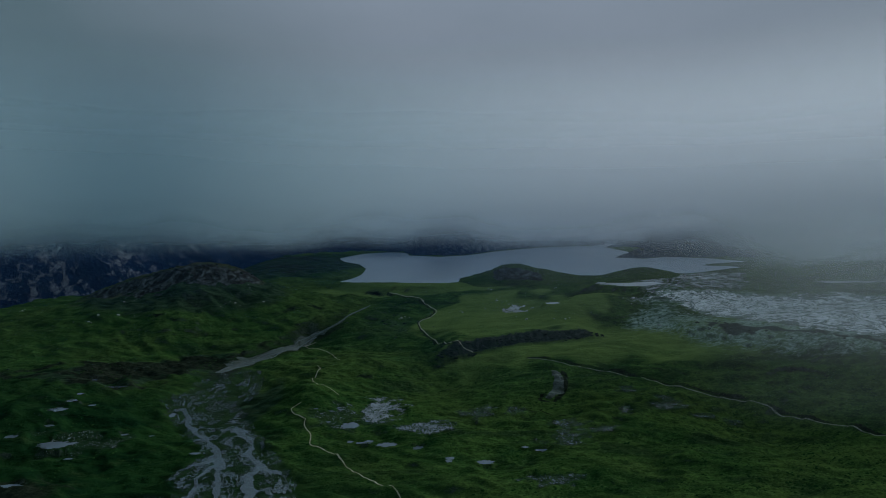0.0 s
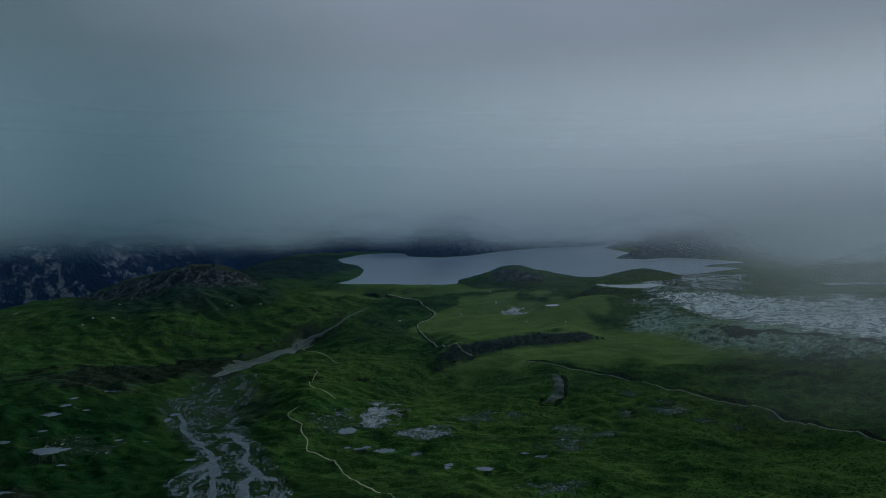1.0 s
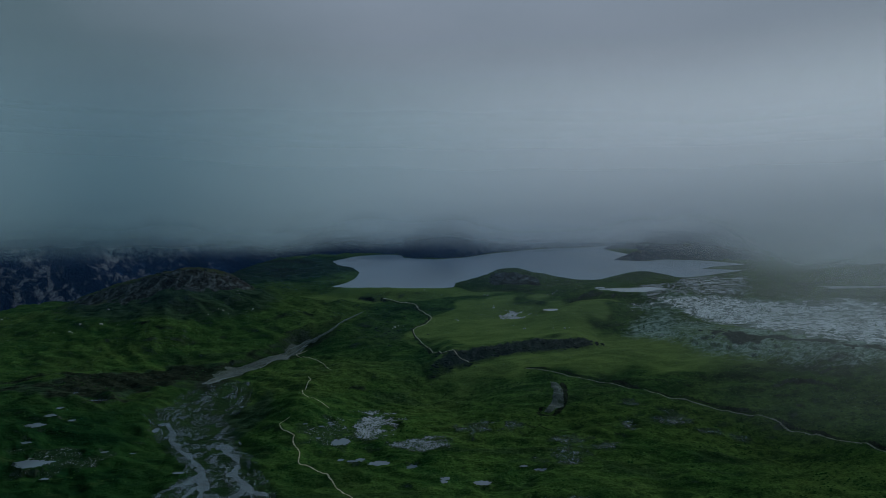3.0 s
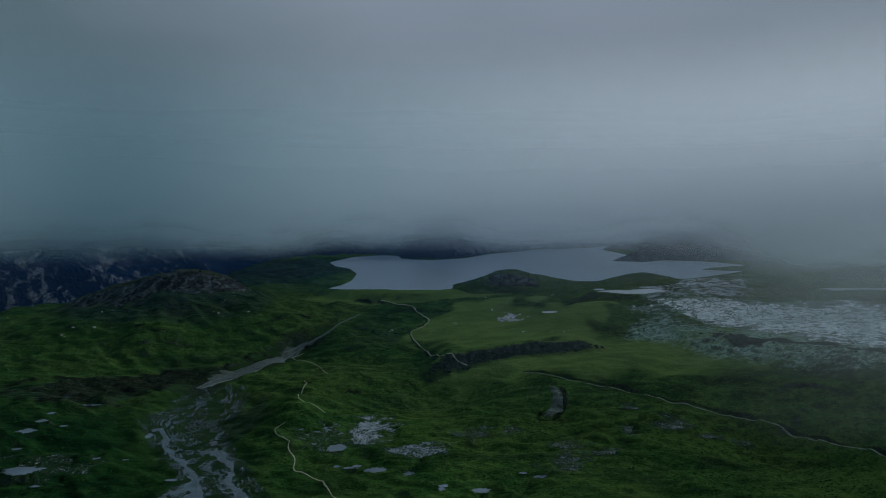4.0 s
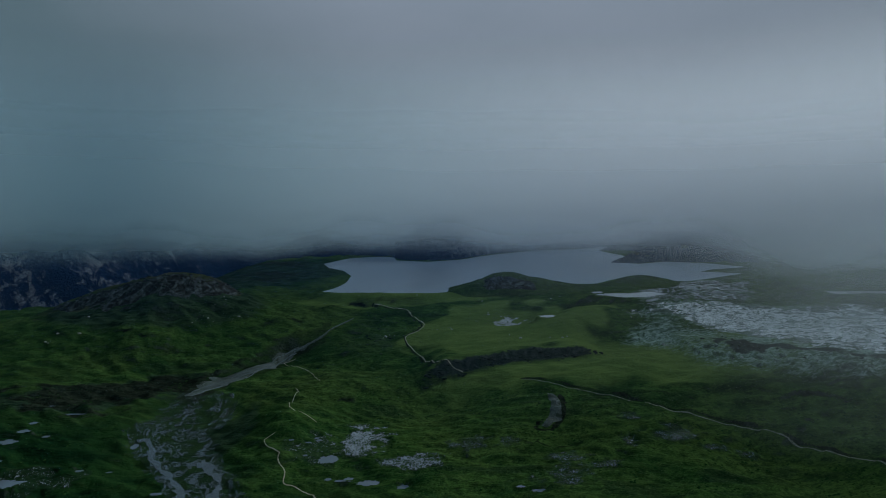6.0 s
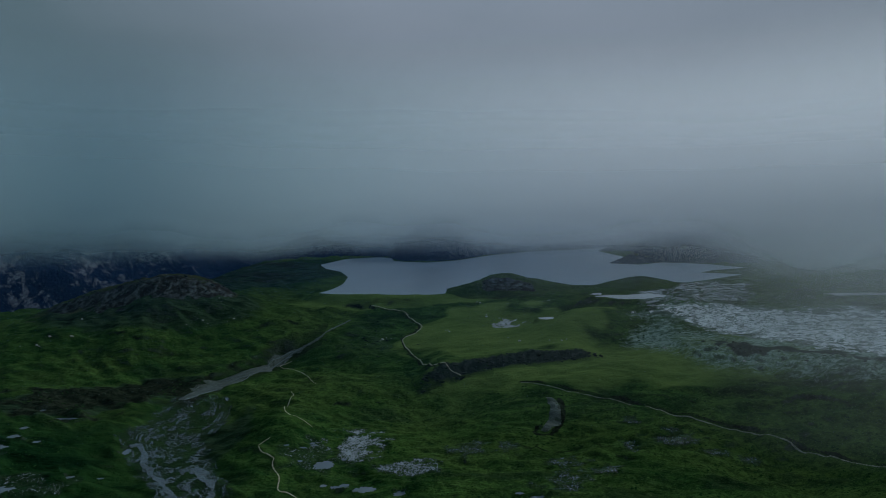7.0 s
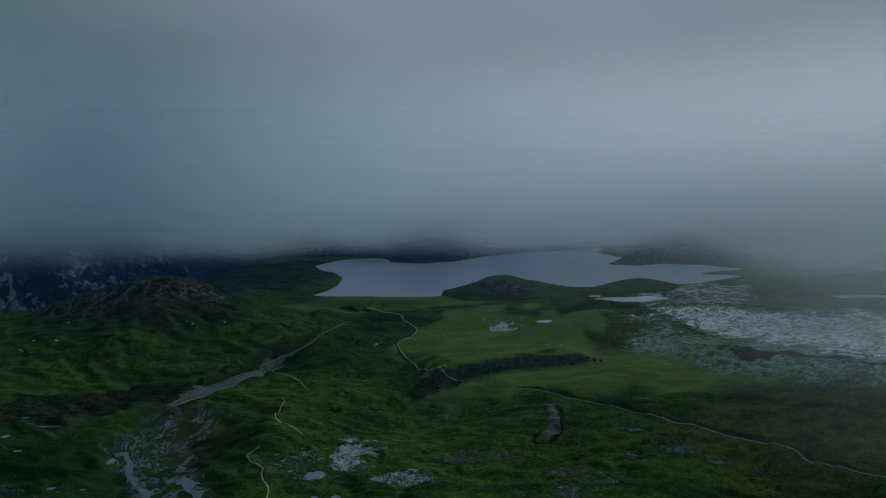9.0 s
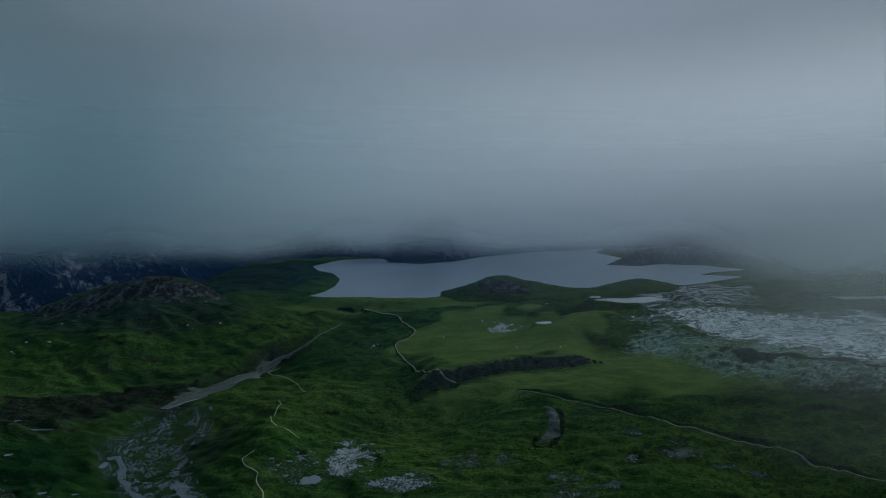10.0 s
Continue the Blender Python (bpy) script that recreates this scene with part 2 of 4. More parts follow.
def braids(size):
    """Sheets of running water where there is much cover, fine winding threads where there is less."""
    def pattern(s, cover):
        flow = s.nodes.new("ShaderNodeCombineXYZ")
        s.links.new(s.attr("across"), flow.inputs["X"])
        s.links.new(s.math("MULTIPLY", s.attr("along"), 0.42), flow.inputs["Y"])
        n = s.noise(size, 5, 0.62, 0.7, flow.outputs["Vector"])
        total = s.ramp(s.math("ADD", cover, s.math("MULTIPLY", s.math("SUBTRACT", n, 0.5), 0.5)), 0.58, 0.62)
        for k, (scale, wide) in enumerate(((size * 1.7, 0.036), (size * 0.9, 0.034))):
            m = s.noise(scale, 3, 0.55, 0.5, flow.outputs["Vector"])
            off = s.math("ABSOLUTE", s.math("SUBTRACT", m, 0.5 + 0.02 * k))
            room = s.math("ADD", s.math("MULTIPLY", cover, 0.065), wide - 0.021)
            line = s.math("MULTIPLY", s.ramp(s.math("SUBTRACT", room, off), -0.003, 0.005), s.ramp(s.noise(size * 3, 3, 0.6), 0.42, 0.54, 0.0, 0.85))
            total = s.math("MAXIMUM", total, line)
        return s.math("MULTIPLY", total, 0.92)
    return pattern


def trail_material():
    s = Shader("trodden_earth", Specular_IOR_Level=0.0)
    fine = s.noise(1.3, 4, 0.65)
    wide = s.noise(14, 4, 0.6)
    c = s.mix(s.ramp(fine, 0.35, 0.68), (0.17, 0.155, 0.115), (0.36, 0.34, 0.28))
    c = s.mix(s.ramp(wide, 0.5, 0.7, 0, 0.7), c, (0.075, 0.085, 0.045))
    return s.set(Base_Color=c, Roughness=0.95, Normal=s.bump(fine, 0.6, 0.2))


def track_material():
    s = Shader("worn_track", Specular_IOR_Level=0.0)
    fine, wide = s.noise(1.3, 4, 0.65), s.noise(11, 4, 0.6)
    c = s.mix(s.ramp(fine, 0.35, 0.68), (0.10, 0.103, 0.088), (0.22, 0.217, 0.19))
    c = s.mix(s.ramp(wide, 0.50, 0.66, 0, 0.75), c, (0.030, 0.048, 0.018))
    return s.set(Base_Color=c, Roughness=0.95, Normal=s.bump(fine, 0.6, 0.2))


def stone_material():
    s = Shader("lichened_stone", Specular_IOR_Level=0.2)
    a = s.noise(0.7, 5, 0.65)
    c = s.mix(s.ramp(a, 0.4, 0.65), (0.16, 0.165, 0.16), (0.34, 0.345, 0.34))
    return s.set(Base_Color=c, Roughness=0.9, Normal=s.bump(a, 0.6, 0.15))


def outcrop_material():
    s = Shader("dark_outcrop", Specular_IOR_Level=0.05)
    a, b = s.noise(1.1, 5, 0.68), s.noise(4.5, 4, 0.6)
    n = s.nodes.new("ShaderNodeObjectInfo")
    c = s.mix(s.ramp(a, 0.38, 0.66), (0.008, 0.014, 0.012), (0.034, 0.046, 0.040))
    c = s.mix(s.ramp(n.outputs["Random"], 0.2, 1.0, 0, 0.55), c, (0.050, 0.062, 0.054))
    c = s.mix(s.ramp(b, 0.52, 0.66, 0, 0.8), c, (0.020, 0.040, 0.014))
    return s.set(Base_Color=c, Roughness=0.93, Normal=s.bump(a, 0.7, 0.25))


def gravel_material():
    s = Shader("wet_gravel", Specular_IOR_Level=0.06)
    a, b = s.noise(1.2, 4, 0.7), s.noise(8, 6, 0.70, 1.4, s.scaled(0.9, 0.9, 1, -35))
    d = s.noise(4, 5, 0.7, 1.0, s.scaled(2.0, 0.5, 1, -40))
    c = s.mix(s.ramp(a, 0.35, 0.65), (0.026, 0.036, 0.034), (0.066, 0.082, 0.078))
    c = s.mix(s.ramp(b, 0.50, 0.58, 0, 0.85), c, (0.014, 0.024, 0.014))
    c = s.mix(s.ramp(d, 0.58, 0.64, 0, 0.7), c, (0.140, 0.165, 0.165))
    return s.set(Base_Color=c, Roughness=s.ramp(b, 0.4, 0.62, 0.6, 0.3), Normal=s.bump(a, 0.25, 0.15))


GROUND, MOUNTAIN, CRAG = ground_material(), mountain_material(), crag_material()
# Pale base colours of lake, tarn, pools and flood: sky reflection put in.
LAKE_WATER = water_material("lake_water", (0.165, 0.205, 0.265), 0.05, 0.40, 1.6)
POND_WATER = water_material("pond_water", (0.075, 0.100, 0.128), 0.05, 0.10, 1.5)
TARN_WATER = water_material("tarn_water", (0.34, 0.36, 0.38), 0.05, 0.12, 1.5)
CHANNEL_WATER = water_material("channel_water", (0.10, 0.125, 0.14), 0.05, 0.12, 1.5)
FEN_WATER = film_material("fen_water", (0.20, 0.225, 0.24), flecks(3.2, 0.5, 18, 0.575))
MARSH_WATER = film_material("marsh_water", (0.17, 0.20, 0.225), flecks(1.3, 1.2, 14, 0.56))
BOG_WATER = film_material("bog_water", (0.12, 0.15, 0.17), flecks(1.3, 1.2, 14, 0.575))
SPARSE_WATER = film_material("scattered_water", (0.16, 0.19, 0.21), flecks(1.6, 1.1, 14, 0.675))
SEEP_WATER = film_material("seep_water", (0.075, 0.105, 0.115), flecks(1.2, 1.2, 14, 0.635))
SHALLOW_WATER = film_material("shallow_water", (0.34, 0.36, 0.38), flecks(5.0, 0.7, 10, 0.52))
BRAID_WATER = film_material("stream_water", (0.055, 0.076, 0.092), braids(4.2))
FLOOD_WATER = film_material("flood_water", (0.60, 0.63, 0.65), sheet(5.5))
TRAIL, WORN, STONE, GRAVEL = trail_material(), track_material(), stone_material(), gravel_material()
OUTCROP = outcrop_material()


# ---- lie of the land ----
_perm = np.random.RandomState(7).permutation(512)
_perm = np.concatenate([_perm, _perm])
_gx, _gy = np.cos(np.arange(512) * 2.39996), np.sin(np.arange(512) * 2.39996)


def gnoise(x, y, size, salt=0):
    """Gradient noise from about -0.7 to 0.7 with features of that size."""
    x, y = np.asarray(x, float) / size + 37.3 * salt, np.asarray(y, float) / size + 11.7 * salt
    i, j = np.floor(x).astype(int), np.floor(y).astype(int)
    u, v = x - i, y - j
    su, sv = u * u * u * (u * (6 * u - 15) + 10), v * v * v * (v * (6 * v - 15) + 10)

    def corner(a, b):
        k = _perm[(_perm[(i + a) & 511] + j + b) & 511]
        return _gx[k] * (u - a) + _gy[k] * (v - b)

    low = corner(0, 0) * (1 - su) + corner(1, 0) * su
    high = corner(0, 1) * (1 - su) + corner(1, 1) * su
    return low * (1 - sv) + high * sv


def fractal(x, y, size, octaves=4, gain=0.5, salt=0, ridged=False):
    total, amp = 0.0, 1.0
    for k in range(octaves):
        n = gnoise(x, y, size / 2**k, salt + k)
        total = total + amp * ((0.45 - np.abs(n)) * 1.6 if ridged else n)
        amp *= gain
    return total


def smooth(a, b, v):
    s = np.clip((v - a) / (b - a), 0, 1)
    return s * s * (3 - 2 * s)


def to_line(x, y, line):
    """Distance to a polyline, the place along it from 0 to 1, and the side (right of its run: plus)."""
    best, along, side = np.full(np.shape(x), 1e9), np.zeros(np.shape(x)), np.ones(np.shape(x))
    for i, ((x0, y0), (x1, y1)) in enumerate(zip(line, line[1:])):
        dx, dy = x1 - x0, y1 - y0
        s = np.clip(((x - x0) * dx + (y - y0) * dy) / (dx * dx + dy * dy), 0, 1)
        ex, ey = x - x0 - s * dx, y - y0 - s * dy
        d = np.hypot(ex, ey)
        near = d < best
        best, along = np.where(near, d, best), np.where(near, (i + s) / (len(line) - 1), along)
        side = np.where(near, np.sign(ex * dy - ey * dx), side)
    return best, along, side


def inside(x, y, poly):
    """Signed distance to a closed outline, plus within it."""
    odd = np.zeros(np.shape(x), bool)
    for (x0, y0), (x1, y1) in zip(poly, poly[1:] + poly[:1]):
        if y0 != y1:
            odd ^= ((y0 > y) != (y1 > y)) & (x < (x1 - x0) * (y - y0) / (y1 - y0) + x0)
    return np.where(odd, 1, -1) * to_line(x, y, poly + poly[:1])[0]


def hill(x, y, cx, cy, rx, ry, turn=0):
    a = math.radians(turn)
    u, v = (x - cx) * math.cos(a) + (y - cy) * math.sin(a), (y - cy) * math.cos(a) - (x - cx) * math.sin(a)
    return np.exp(-((u / rx) ** 2) - (v / ry) ** 2)


RIVER = [(-95, 880), (-121, 818), (-160, 790), (-205, 735), (-205, 660), (-190, 600), (-195, 500), (-160, 400), (-130, 200)]
TERRACE = [(205, 800), (236, 745), (268, 690), (310, 655), (373, 612), (450, 560), (800, 430)]
SCARP = [(-14, 694), (4, 692), (24, 697), (70, 704), (110, 708), (156, 702), (178, 706)]
LAKE = [(-129, 1131), (-126, 1049), (-135, 993), (-148, 962), (-113, 939), (-66, 933), (8, 929), (90, 970), (150, 1000), (220, 985), (322, 1010),
        (355, 990), (393, 1012), (469, 1065), (455, 1078), (420, 1100), (446, 1122), (513, 1149), (472, 1219), (412, 1253), (363, 1227), (320, 1258),
        (377, 1359), (358, 1497), (466, 1600), (420, 1610), (343, 1551), (223, 1526), (115, 1439), (52, 1355), (-5, 1328), (-67, 1364),
        (-76, 1433), (-114, 1455), (-170, 1423), (-203, 1327), (-182, 1255), (-150, 1209)]
FOOT = [(-1500, 700), (-900, 850), (-640, 965), (-520, 1060), (-440, 1180), (-400, 1330), (-330, 1420), (-200, 1475), (-85, 1455), (-60, 1375), (0, 1340),
        (52, 1362), (115, 1450), (223, 1535), (343, 1560), (470, 1625), (560, 1700), (800, 1800), (1500, 1900)]


def macro(x, y):
    """Height of the open ground without its small relief."""
    z = np.interp(y, [-500, 300, 500, 560, 620, 680, 740, 800, 860, 940, 980, 4000], [-95, -80, -68.6, -62.9, -52.9, -41.9, -44.4, -33.7, -22.1, -4.5, 0.5, 5])
    z = z + np.clip(x, -700, 700) / 300 * (23.5 - 5 * (1 - smooth(450, 800, y))) * (1 - np.where(x > 0, smooth(860, 960, y), smooth(960, 1100, y)))
    d, a, s = to_line(x, y, TERRACE)
    z = z + 6.5 * smooth(-45, 8, -d * s) * smooth(205, 262, x) * (1 - smooth(840, 940, y))
    d, a, s = to_line(x, y, SCARP)
    z = z + 11.0 * smooth(-13, 3, -d * s) * np.exp(-((np.maximum(d - 20, 0) / 70) ** 2)) * smooth(-16, 16, x) * (1 - smooth(135, 178, x))
    d, a, s = to_line(x, y, RIVER)
    z = z + 3.0 * np.exp(-((d / 28) ** 2)) * smooth(0, 0.1, a)
    z = z + 30.5 * hill(x, y, -330, 880, 170, 70) + 34 * hill(x, y, -560, 800, 220, 180) + 22.7 * hill(x, y, -380, 600, 120, 90)
    z = z + 20.4 * hill(x, y, 170, 800, 60, 40) + 14.4 * hill(x, y, 360, 570, 60, 50) + 11.2 * hill(x, y, 275, 815, 45, 40) - 10.7 * hill(x, y, 120, 835, 50, 30)
    z = z - 17.5 * hill(x, y, 0, 640, 70, 45) - 14.4 * hill(x, y, 240, 500, 50, 50) - 14.3 * hill(x, y, -158, 792, 28, 28)
    z = z + 12.7 * hill(x, y, -125, 590, 35, 60) + 8.2 * hill(x, y, -330, 808, 45, 35) - 11.9 * hill(x, y, -195, 620, 45, 60)
    z = z + 18 * hill(x, y, -300, 915, 100, 50, 10)
    # The plain behind the hill, and the shore.
    plain = 2.0 - 26.0 * (1 - smooth(-430, -300, x))
    z = np.where(y > 940, z + (plain - z) * smooth(940, 1040, y), z)
    lake = inside(x, y, LAKE)
    near = smooth(0, 26, lake + 26)
    return np.where(lake > 0, -np.minimum(0.25 * lake, 6.0), z * (1 - near) + 0.5 * near)


# Ponds: middle x and y, half lengths, level of detail in their outline.
NEAR_PONDS = [(-79, 549, 7, 7), (-46, 511, 8, 3.6), (-21, 502, 4.2, 3.8), (2, 476, 2.6, 2.7), (28, 469, 5.4, 3.6), (-61, 517, 5, 2), (-110, 569, 2, 2.2), (-98, 569, 3, 1.7), (-92, 577, 2, 2), (-75, 520, 2.4, 2.2), (-67, 517, 3.0, 1.8), (-60, 519, 3.2, 2.4), (58, 489, 3.0, 1.6), (69, 482, 4.2, 2.2), (-97, 552, 1.8, 1.8), (-90, 575, 2.2, 2.0), (-65, 557, 2.0, 1.8), (3, 480, 3.2, 2.2)]
WEST_PONDS = [(-313, 534, 14, 7.5), (-337, 581, 8, 4.8), (-333, 596, 4.4, 3.4), (-332, 609, 3.2, 3.1), (-355, 544, 5, 3.3), (-194, 514, 4.2, 2.1), (-317, 482, 9, 2.8), (-294, 516, 3.2, 1.8), (-242, 591, 3.4, 6), (-365, 715, 4, 6), (-342, 709, 3.4, 5), (-310, 630, 10, 2.2), (-267, 552, 3.2, 2.0), (-244, 552, 2.8, 1.6), (-312, 591, 3.0, 2.2), (-336, 644, 2.6, 2.6), (-332, 559, 4, 2.5)]
HIGH_PONDS = [(130, 800, 12, 7), (248, 846, 40, 19), (257, 797, 15, 2.6), (283, 787, 9, 2.0), (482, 800, 40, 10), (216, 926, 8, 8), (-640, 1000, 30, 12)]
PONDS = NEAR_PONDS + WEST_PONDS + HIGH_PONDS

LOWER_TRAIL = [(-30, 427), (-38, 443), (-50, 452), (-60, 461), (-72, 480), (-85, 502), (-97, 512), (-105, 514), (-108, 531), (-115, 542), (-116, 550), (-125, 559), (-131, 567), (-130, 574), (-125, 578)]
MIDDLE_TRAIL = [(-96, 603), (-107, 608), (-118, 621), (-127, 641), (-126, 655), (-124, 668), (-128, 677)]
FORD_TRAIL = [(-107, 697), (-123, 740), (-139, 762), (-161, 792), (-164, 796), (-153, 802)]
UPPER_TRAIL = [(-73, 912), (-42, 899), (-26, 880), (-11, 852), (-10, 842), (-18, 826), (-30, 813), (-24, 786), (-12, 758), (-3, 722), (6, 701), (19, 693), (29, 689)]
TRACK = [(83, 666), (110, 645), (138, 624), (161, 610), (178, 600), (201, 579), (225, 563), (250, 545), (271, 523), (288, 498), (307, 464), (330, 420)]
STREAM = [(-96, 880), (-116, 849), (-129, 826), (-145, 816), (-157, 811), (-171, 796), (-184, 766), (-203, 742), (-218, 714), (-232, 684)]
BRAID = [(-236, 690), (-242, 640), (-258, 612), (-234, 580), (-204, 540), (-184, 512), (-200, 478), (-178, 443), (-170, 380), (-90, 380), (-103, 438), (-116, 482), (-140, 515), (-158, 545), (-172, 578), (-190, 612), (-180, 640), (-180, 668), (-205, 690)]
FLOOD = [(215, 790), (283, 800), (332, 806), (386, 775), (445, 770), (520, 730), (560, 640), (470, 575), (393, 616), (366, 642), (334, 662), (308, 690), (280, 750), (268, 768)]
FEN = [(240, 880), (262, 940), (350, 1000), (420, 1010), (400, 865), (375, 800), (300, 792), (225, 785)]
MARSHES = [(-56, 578, 27, 31), (-14, 537, 28, 14), (70, 434, 26, 12), (89, 500, 28, 18), (29, 559, 20, 16), (182, 548, 26, 14), (-300, 540, 40, 22), (-84, 556, 34, 28)]
SEEPS = [(158, 577, 15, 7), (188, 554, 12, 8), (145, 540, 9, 13), (206, 532, 15, 7), (228, 525, 14, 8), (58, 556, 10, 10), (98, 523, 20, 13), (123, 511, 16, 9)]
MOOR = [(-440, 655), (-374, 660), (-346, 700), (-285, 755), (-222, 742), (-240, 695), (-285, 650), (-330, 630)]
SLUMP = [(100, 632), (103, 612), (100, 594), (93, 582), (88, 576)]

BANKS = [
    [(-470, 650), (-439, 662), (-401, 684), (-372, 693), (-335, 684), (-298, 699), (-272, 741)],
    [(-333, 618), (-312, 628), (-284, 638), (-255, 662)],
    [(150, 622), (160, 618), (187, 614), (211, 596), (222, 588)],
    [(-215, 838), (-190, 857), (-163, 865), (-148, 862)],
    [(-237, 700), (-224, 752), (-196, 790), (-170, 816), (-140, 832)],
    [(236, 619), (273, 597), (317, 567), (328, 545)],
    [(-139, 900), (-111, 918), (-73, 914), (-60, 900)],
    [(33, 552), (63, 563), (92, 545), (119, 553), (137, 524), (169, 509)],
    [(-371, 827), (-323, 812), (-290, 813)],
    [(-360, 528), (-313, 504), (-280, 483), (-247, 459)],
    [(-15, 680), (-1, 683), (20, 683)],
    [(-89, 650), (-81, 657), (-69, 659)],
    [(-339, 793), (-314, 796), (-291, 799)],
    [(-315, 637), (-300, 633), (-291, 647)],
    [(57, 540), (72, 548), (84, 564)],
    [(104, 509), (125, 517), (140, 518)],
    [(-184, 814), (-173, 823), (-159, 830)],
    [(-385, 663), (-363, 664), (-349, 678)],
]
BANK_HEIGHT = [5.0, 3.0, 2.2, 2.5, 5.0, 2.2, 2.5, 0.8, 2.5, -3.0, 2.2, 1.8, 2.0, 2.2, -1.2, -1.4, 1.8, 2.4]
BANK_WIDTH = [11, 7, 5, 6, 11, 5, 6, 4, 7, 12, 5, 4.5, 4.5, 4.5, 3, 4, 5, 6]


def meadowy(x, y):
    """Smooth grazed turf: the plateau above the scarp and the strip by the lake."""
    fray = 0.5 * gnoise(x, y, 70, 37) + 0.25 * gnoise(x, y, 25, 38)
    a = 1 - smooth(0.6, 1.15, fray + np.hypot((x - 85) / 115, (y - 800) / 105))
    b = 1 - smooth(0.6, 1.1, np.hypot((x + 40) / 170, (y - 930) / 30))
    # Eastern mid slope: smooth turf, with brighter light put into its colour.
    c = 1 - smooth(0.4, 1.2, fray + np.hypot((x - 200) / 240, (y - 685) / 90))
    return np.maximum.reduce([a * smooth(690, 712, y), 0.8 * b, 0.62 * c])


def heath_and_shade(x, y):
    """Brown stony heath between the stream and the upper trail, and on the western hill's foot; also shade painted
    over the far plain.
    """
    a = 1 - smooth(0.5, 1.1, np.hypot((x + 72) / 50, (y - 825) / 85))
    b = 1 - smooth(0.5, 1.1, np.hypot((x + 340) / 170, (y - 890) / 75))
    c = smooth(-14, 10, inside(x, y, MOOR) + 22 * gnoise(x, y * 1.6, 30, 39) + 8 * gnoise(x, y * 1.6, 9, 40))
    e = 1 - smooth(0.5, 1.1, np.hypot((x + 172) / 32, (y - 610) / 62) + 0.5 * gnoise(x, y, 25, 42))
    # Far plain: cloud shade and haze put into the colour as dark heath.
    d = 1 - smooth(0.6, 1.1, np.hypot((x + 285) / 175, (y - 1190) / 210))
    return np.maximum.reduce([0.45 * a, 0.9 * b, c, 0.9 * d, 0.6 * e])


def lush_shading(x, y):
    """Deep wet green in the low western valley, darkened by painted cloud shade; drier turf to the east."""
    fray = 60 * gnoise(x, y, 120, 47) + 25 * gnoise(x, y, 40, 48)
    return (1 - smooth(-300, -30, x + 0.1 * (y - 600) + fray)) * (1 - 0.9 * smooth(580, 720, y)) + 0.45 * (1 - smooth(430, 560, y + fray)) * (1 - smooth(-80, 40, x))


def pond_reach(x, y, pond):
    """Below 1 in a pond with an uneven outline."""
    cx, cy, rx, ry = pond
    a = np.arctan2((y - cy) / ry, (x - cx) / rx)
    edge = 1 + 0.5 * gnoise(np.cos(a) * 1.3 + cx, np.sin(a) * 1.3 + cy, 0.8) + 0.45 * gnoise(np.cos(a) * 3 + cx, np.sin(a) * 3 + cy, 0.7) + 0.3 * gnoise(np.cos(a) * 7 + cx, np.sin(a) * 7 + cy, 0.8)
    return np.hypot((x - cx) / rx, (y - cy) / ry) / edge


POND_LEVEL = [float(macro(np.array([p[0]]), np.array([p[1]]))[0]) for p in PONDS]


def braid_depth(x, y):
    """Ridges of turf between threads of water, from 0 in a thread to 1."""
    wx, wy = x + 14 * gnoise(x, y, 40, 31), y + 14 * gnoise(x, y, 40, 32)
    a = np.abs(gnoise(wx * 1.4, wy * 0.6, 12, 33))
    b = np.abs(gnoise(wx * 1.3, wy * 0.75, 6, 34))
    return np.minimum(np.minimum(a * 4.6, b * 5.5), 1)


def marsh_reach(x, y, cx, cy, rx, ry):
    """From 1 in the middle of a marsh to 0 past its ragged edge."""
    far = np.hypot((x - cx) / rx, (y - cy) / ry) + 0.9 * gnoise(x, y * 1.4, 0.55 * rx, 35) + 0.5 * gnoise(x, y * 1.4, 0.22 * rx, 36)
    return 1 - smooth(0.45, 1.1, far)


def soaked(x, y):
    """How marshy the ground is, from 0 to 1."""
    wet = np.zeros(np.shape(x))
    for cx, cy, rx, ry in MARSHES + SEEPS:
        wet = np.maximum(wet, marsh_reach(x, y, cx, cy, rx, ry))
    wet = np.maximum(wet, smooth(-6, 12, inside(x, y, FLOOD)))
    wet = np.maximum(wet, 0.75 * smooth(-8, 25, inside(x, y, FEN)))
    return np.maximum(wet, smooth(-6, 4, inside(x, y, BRAID)))


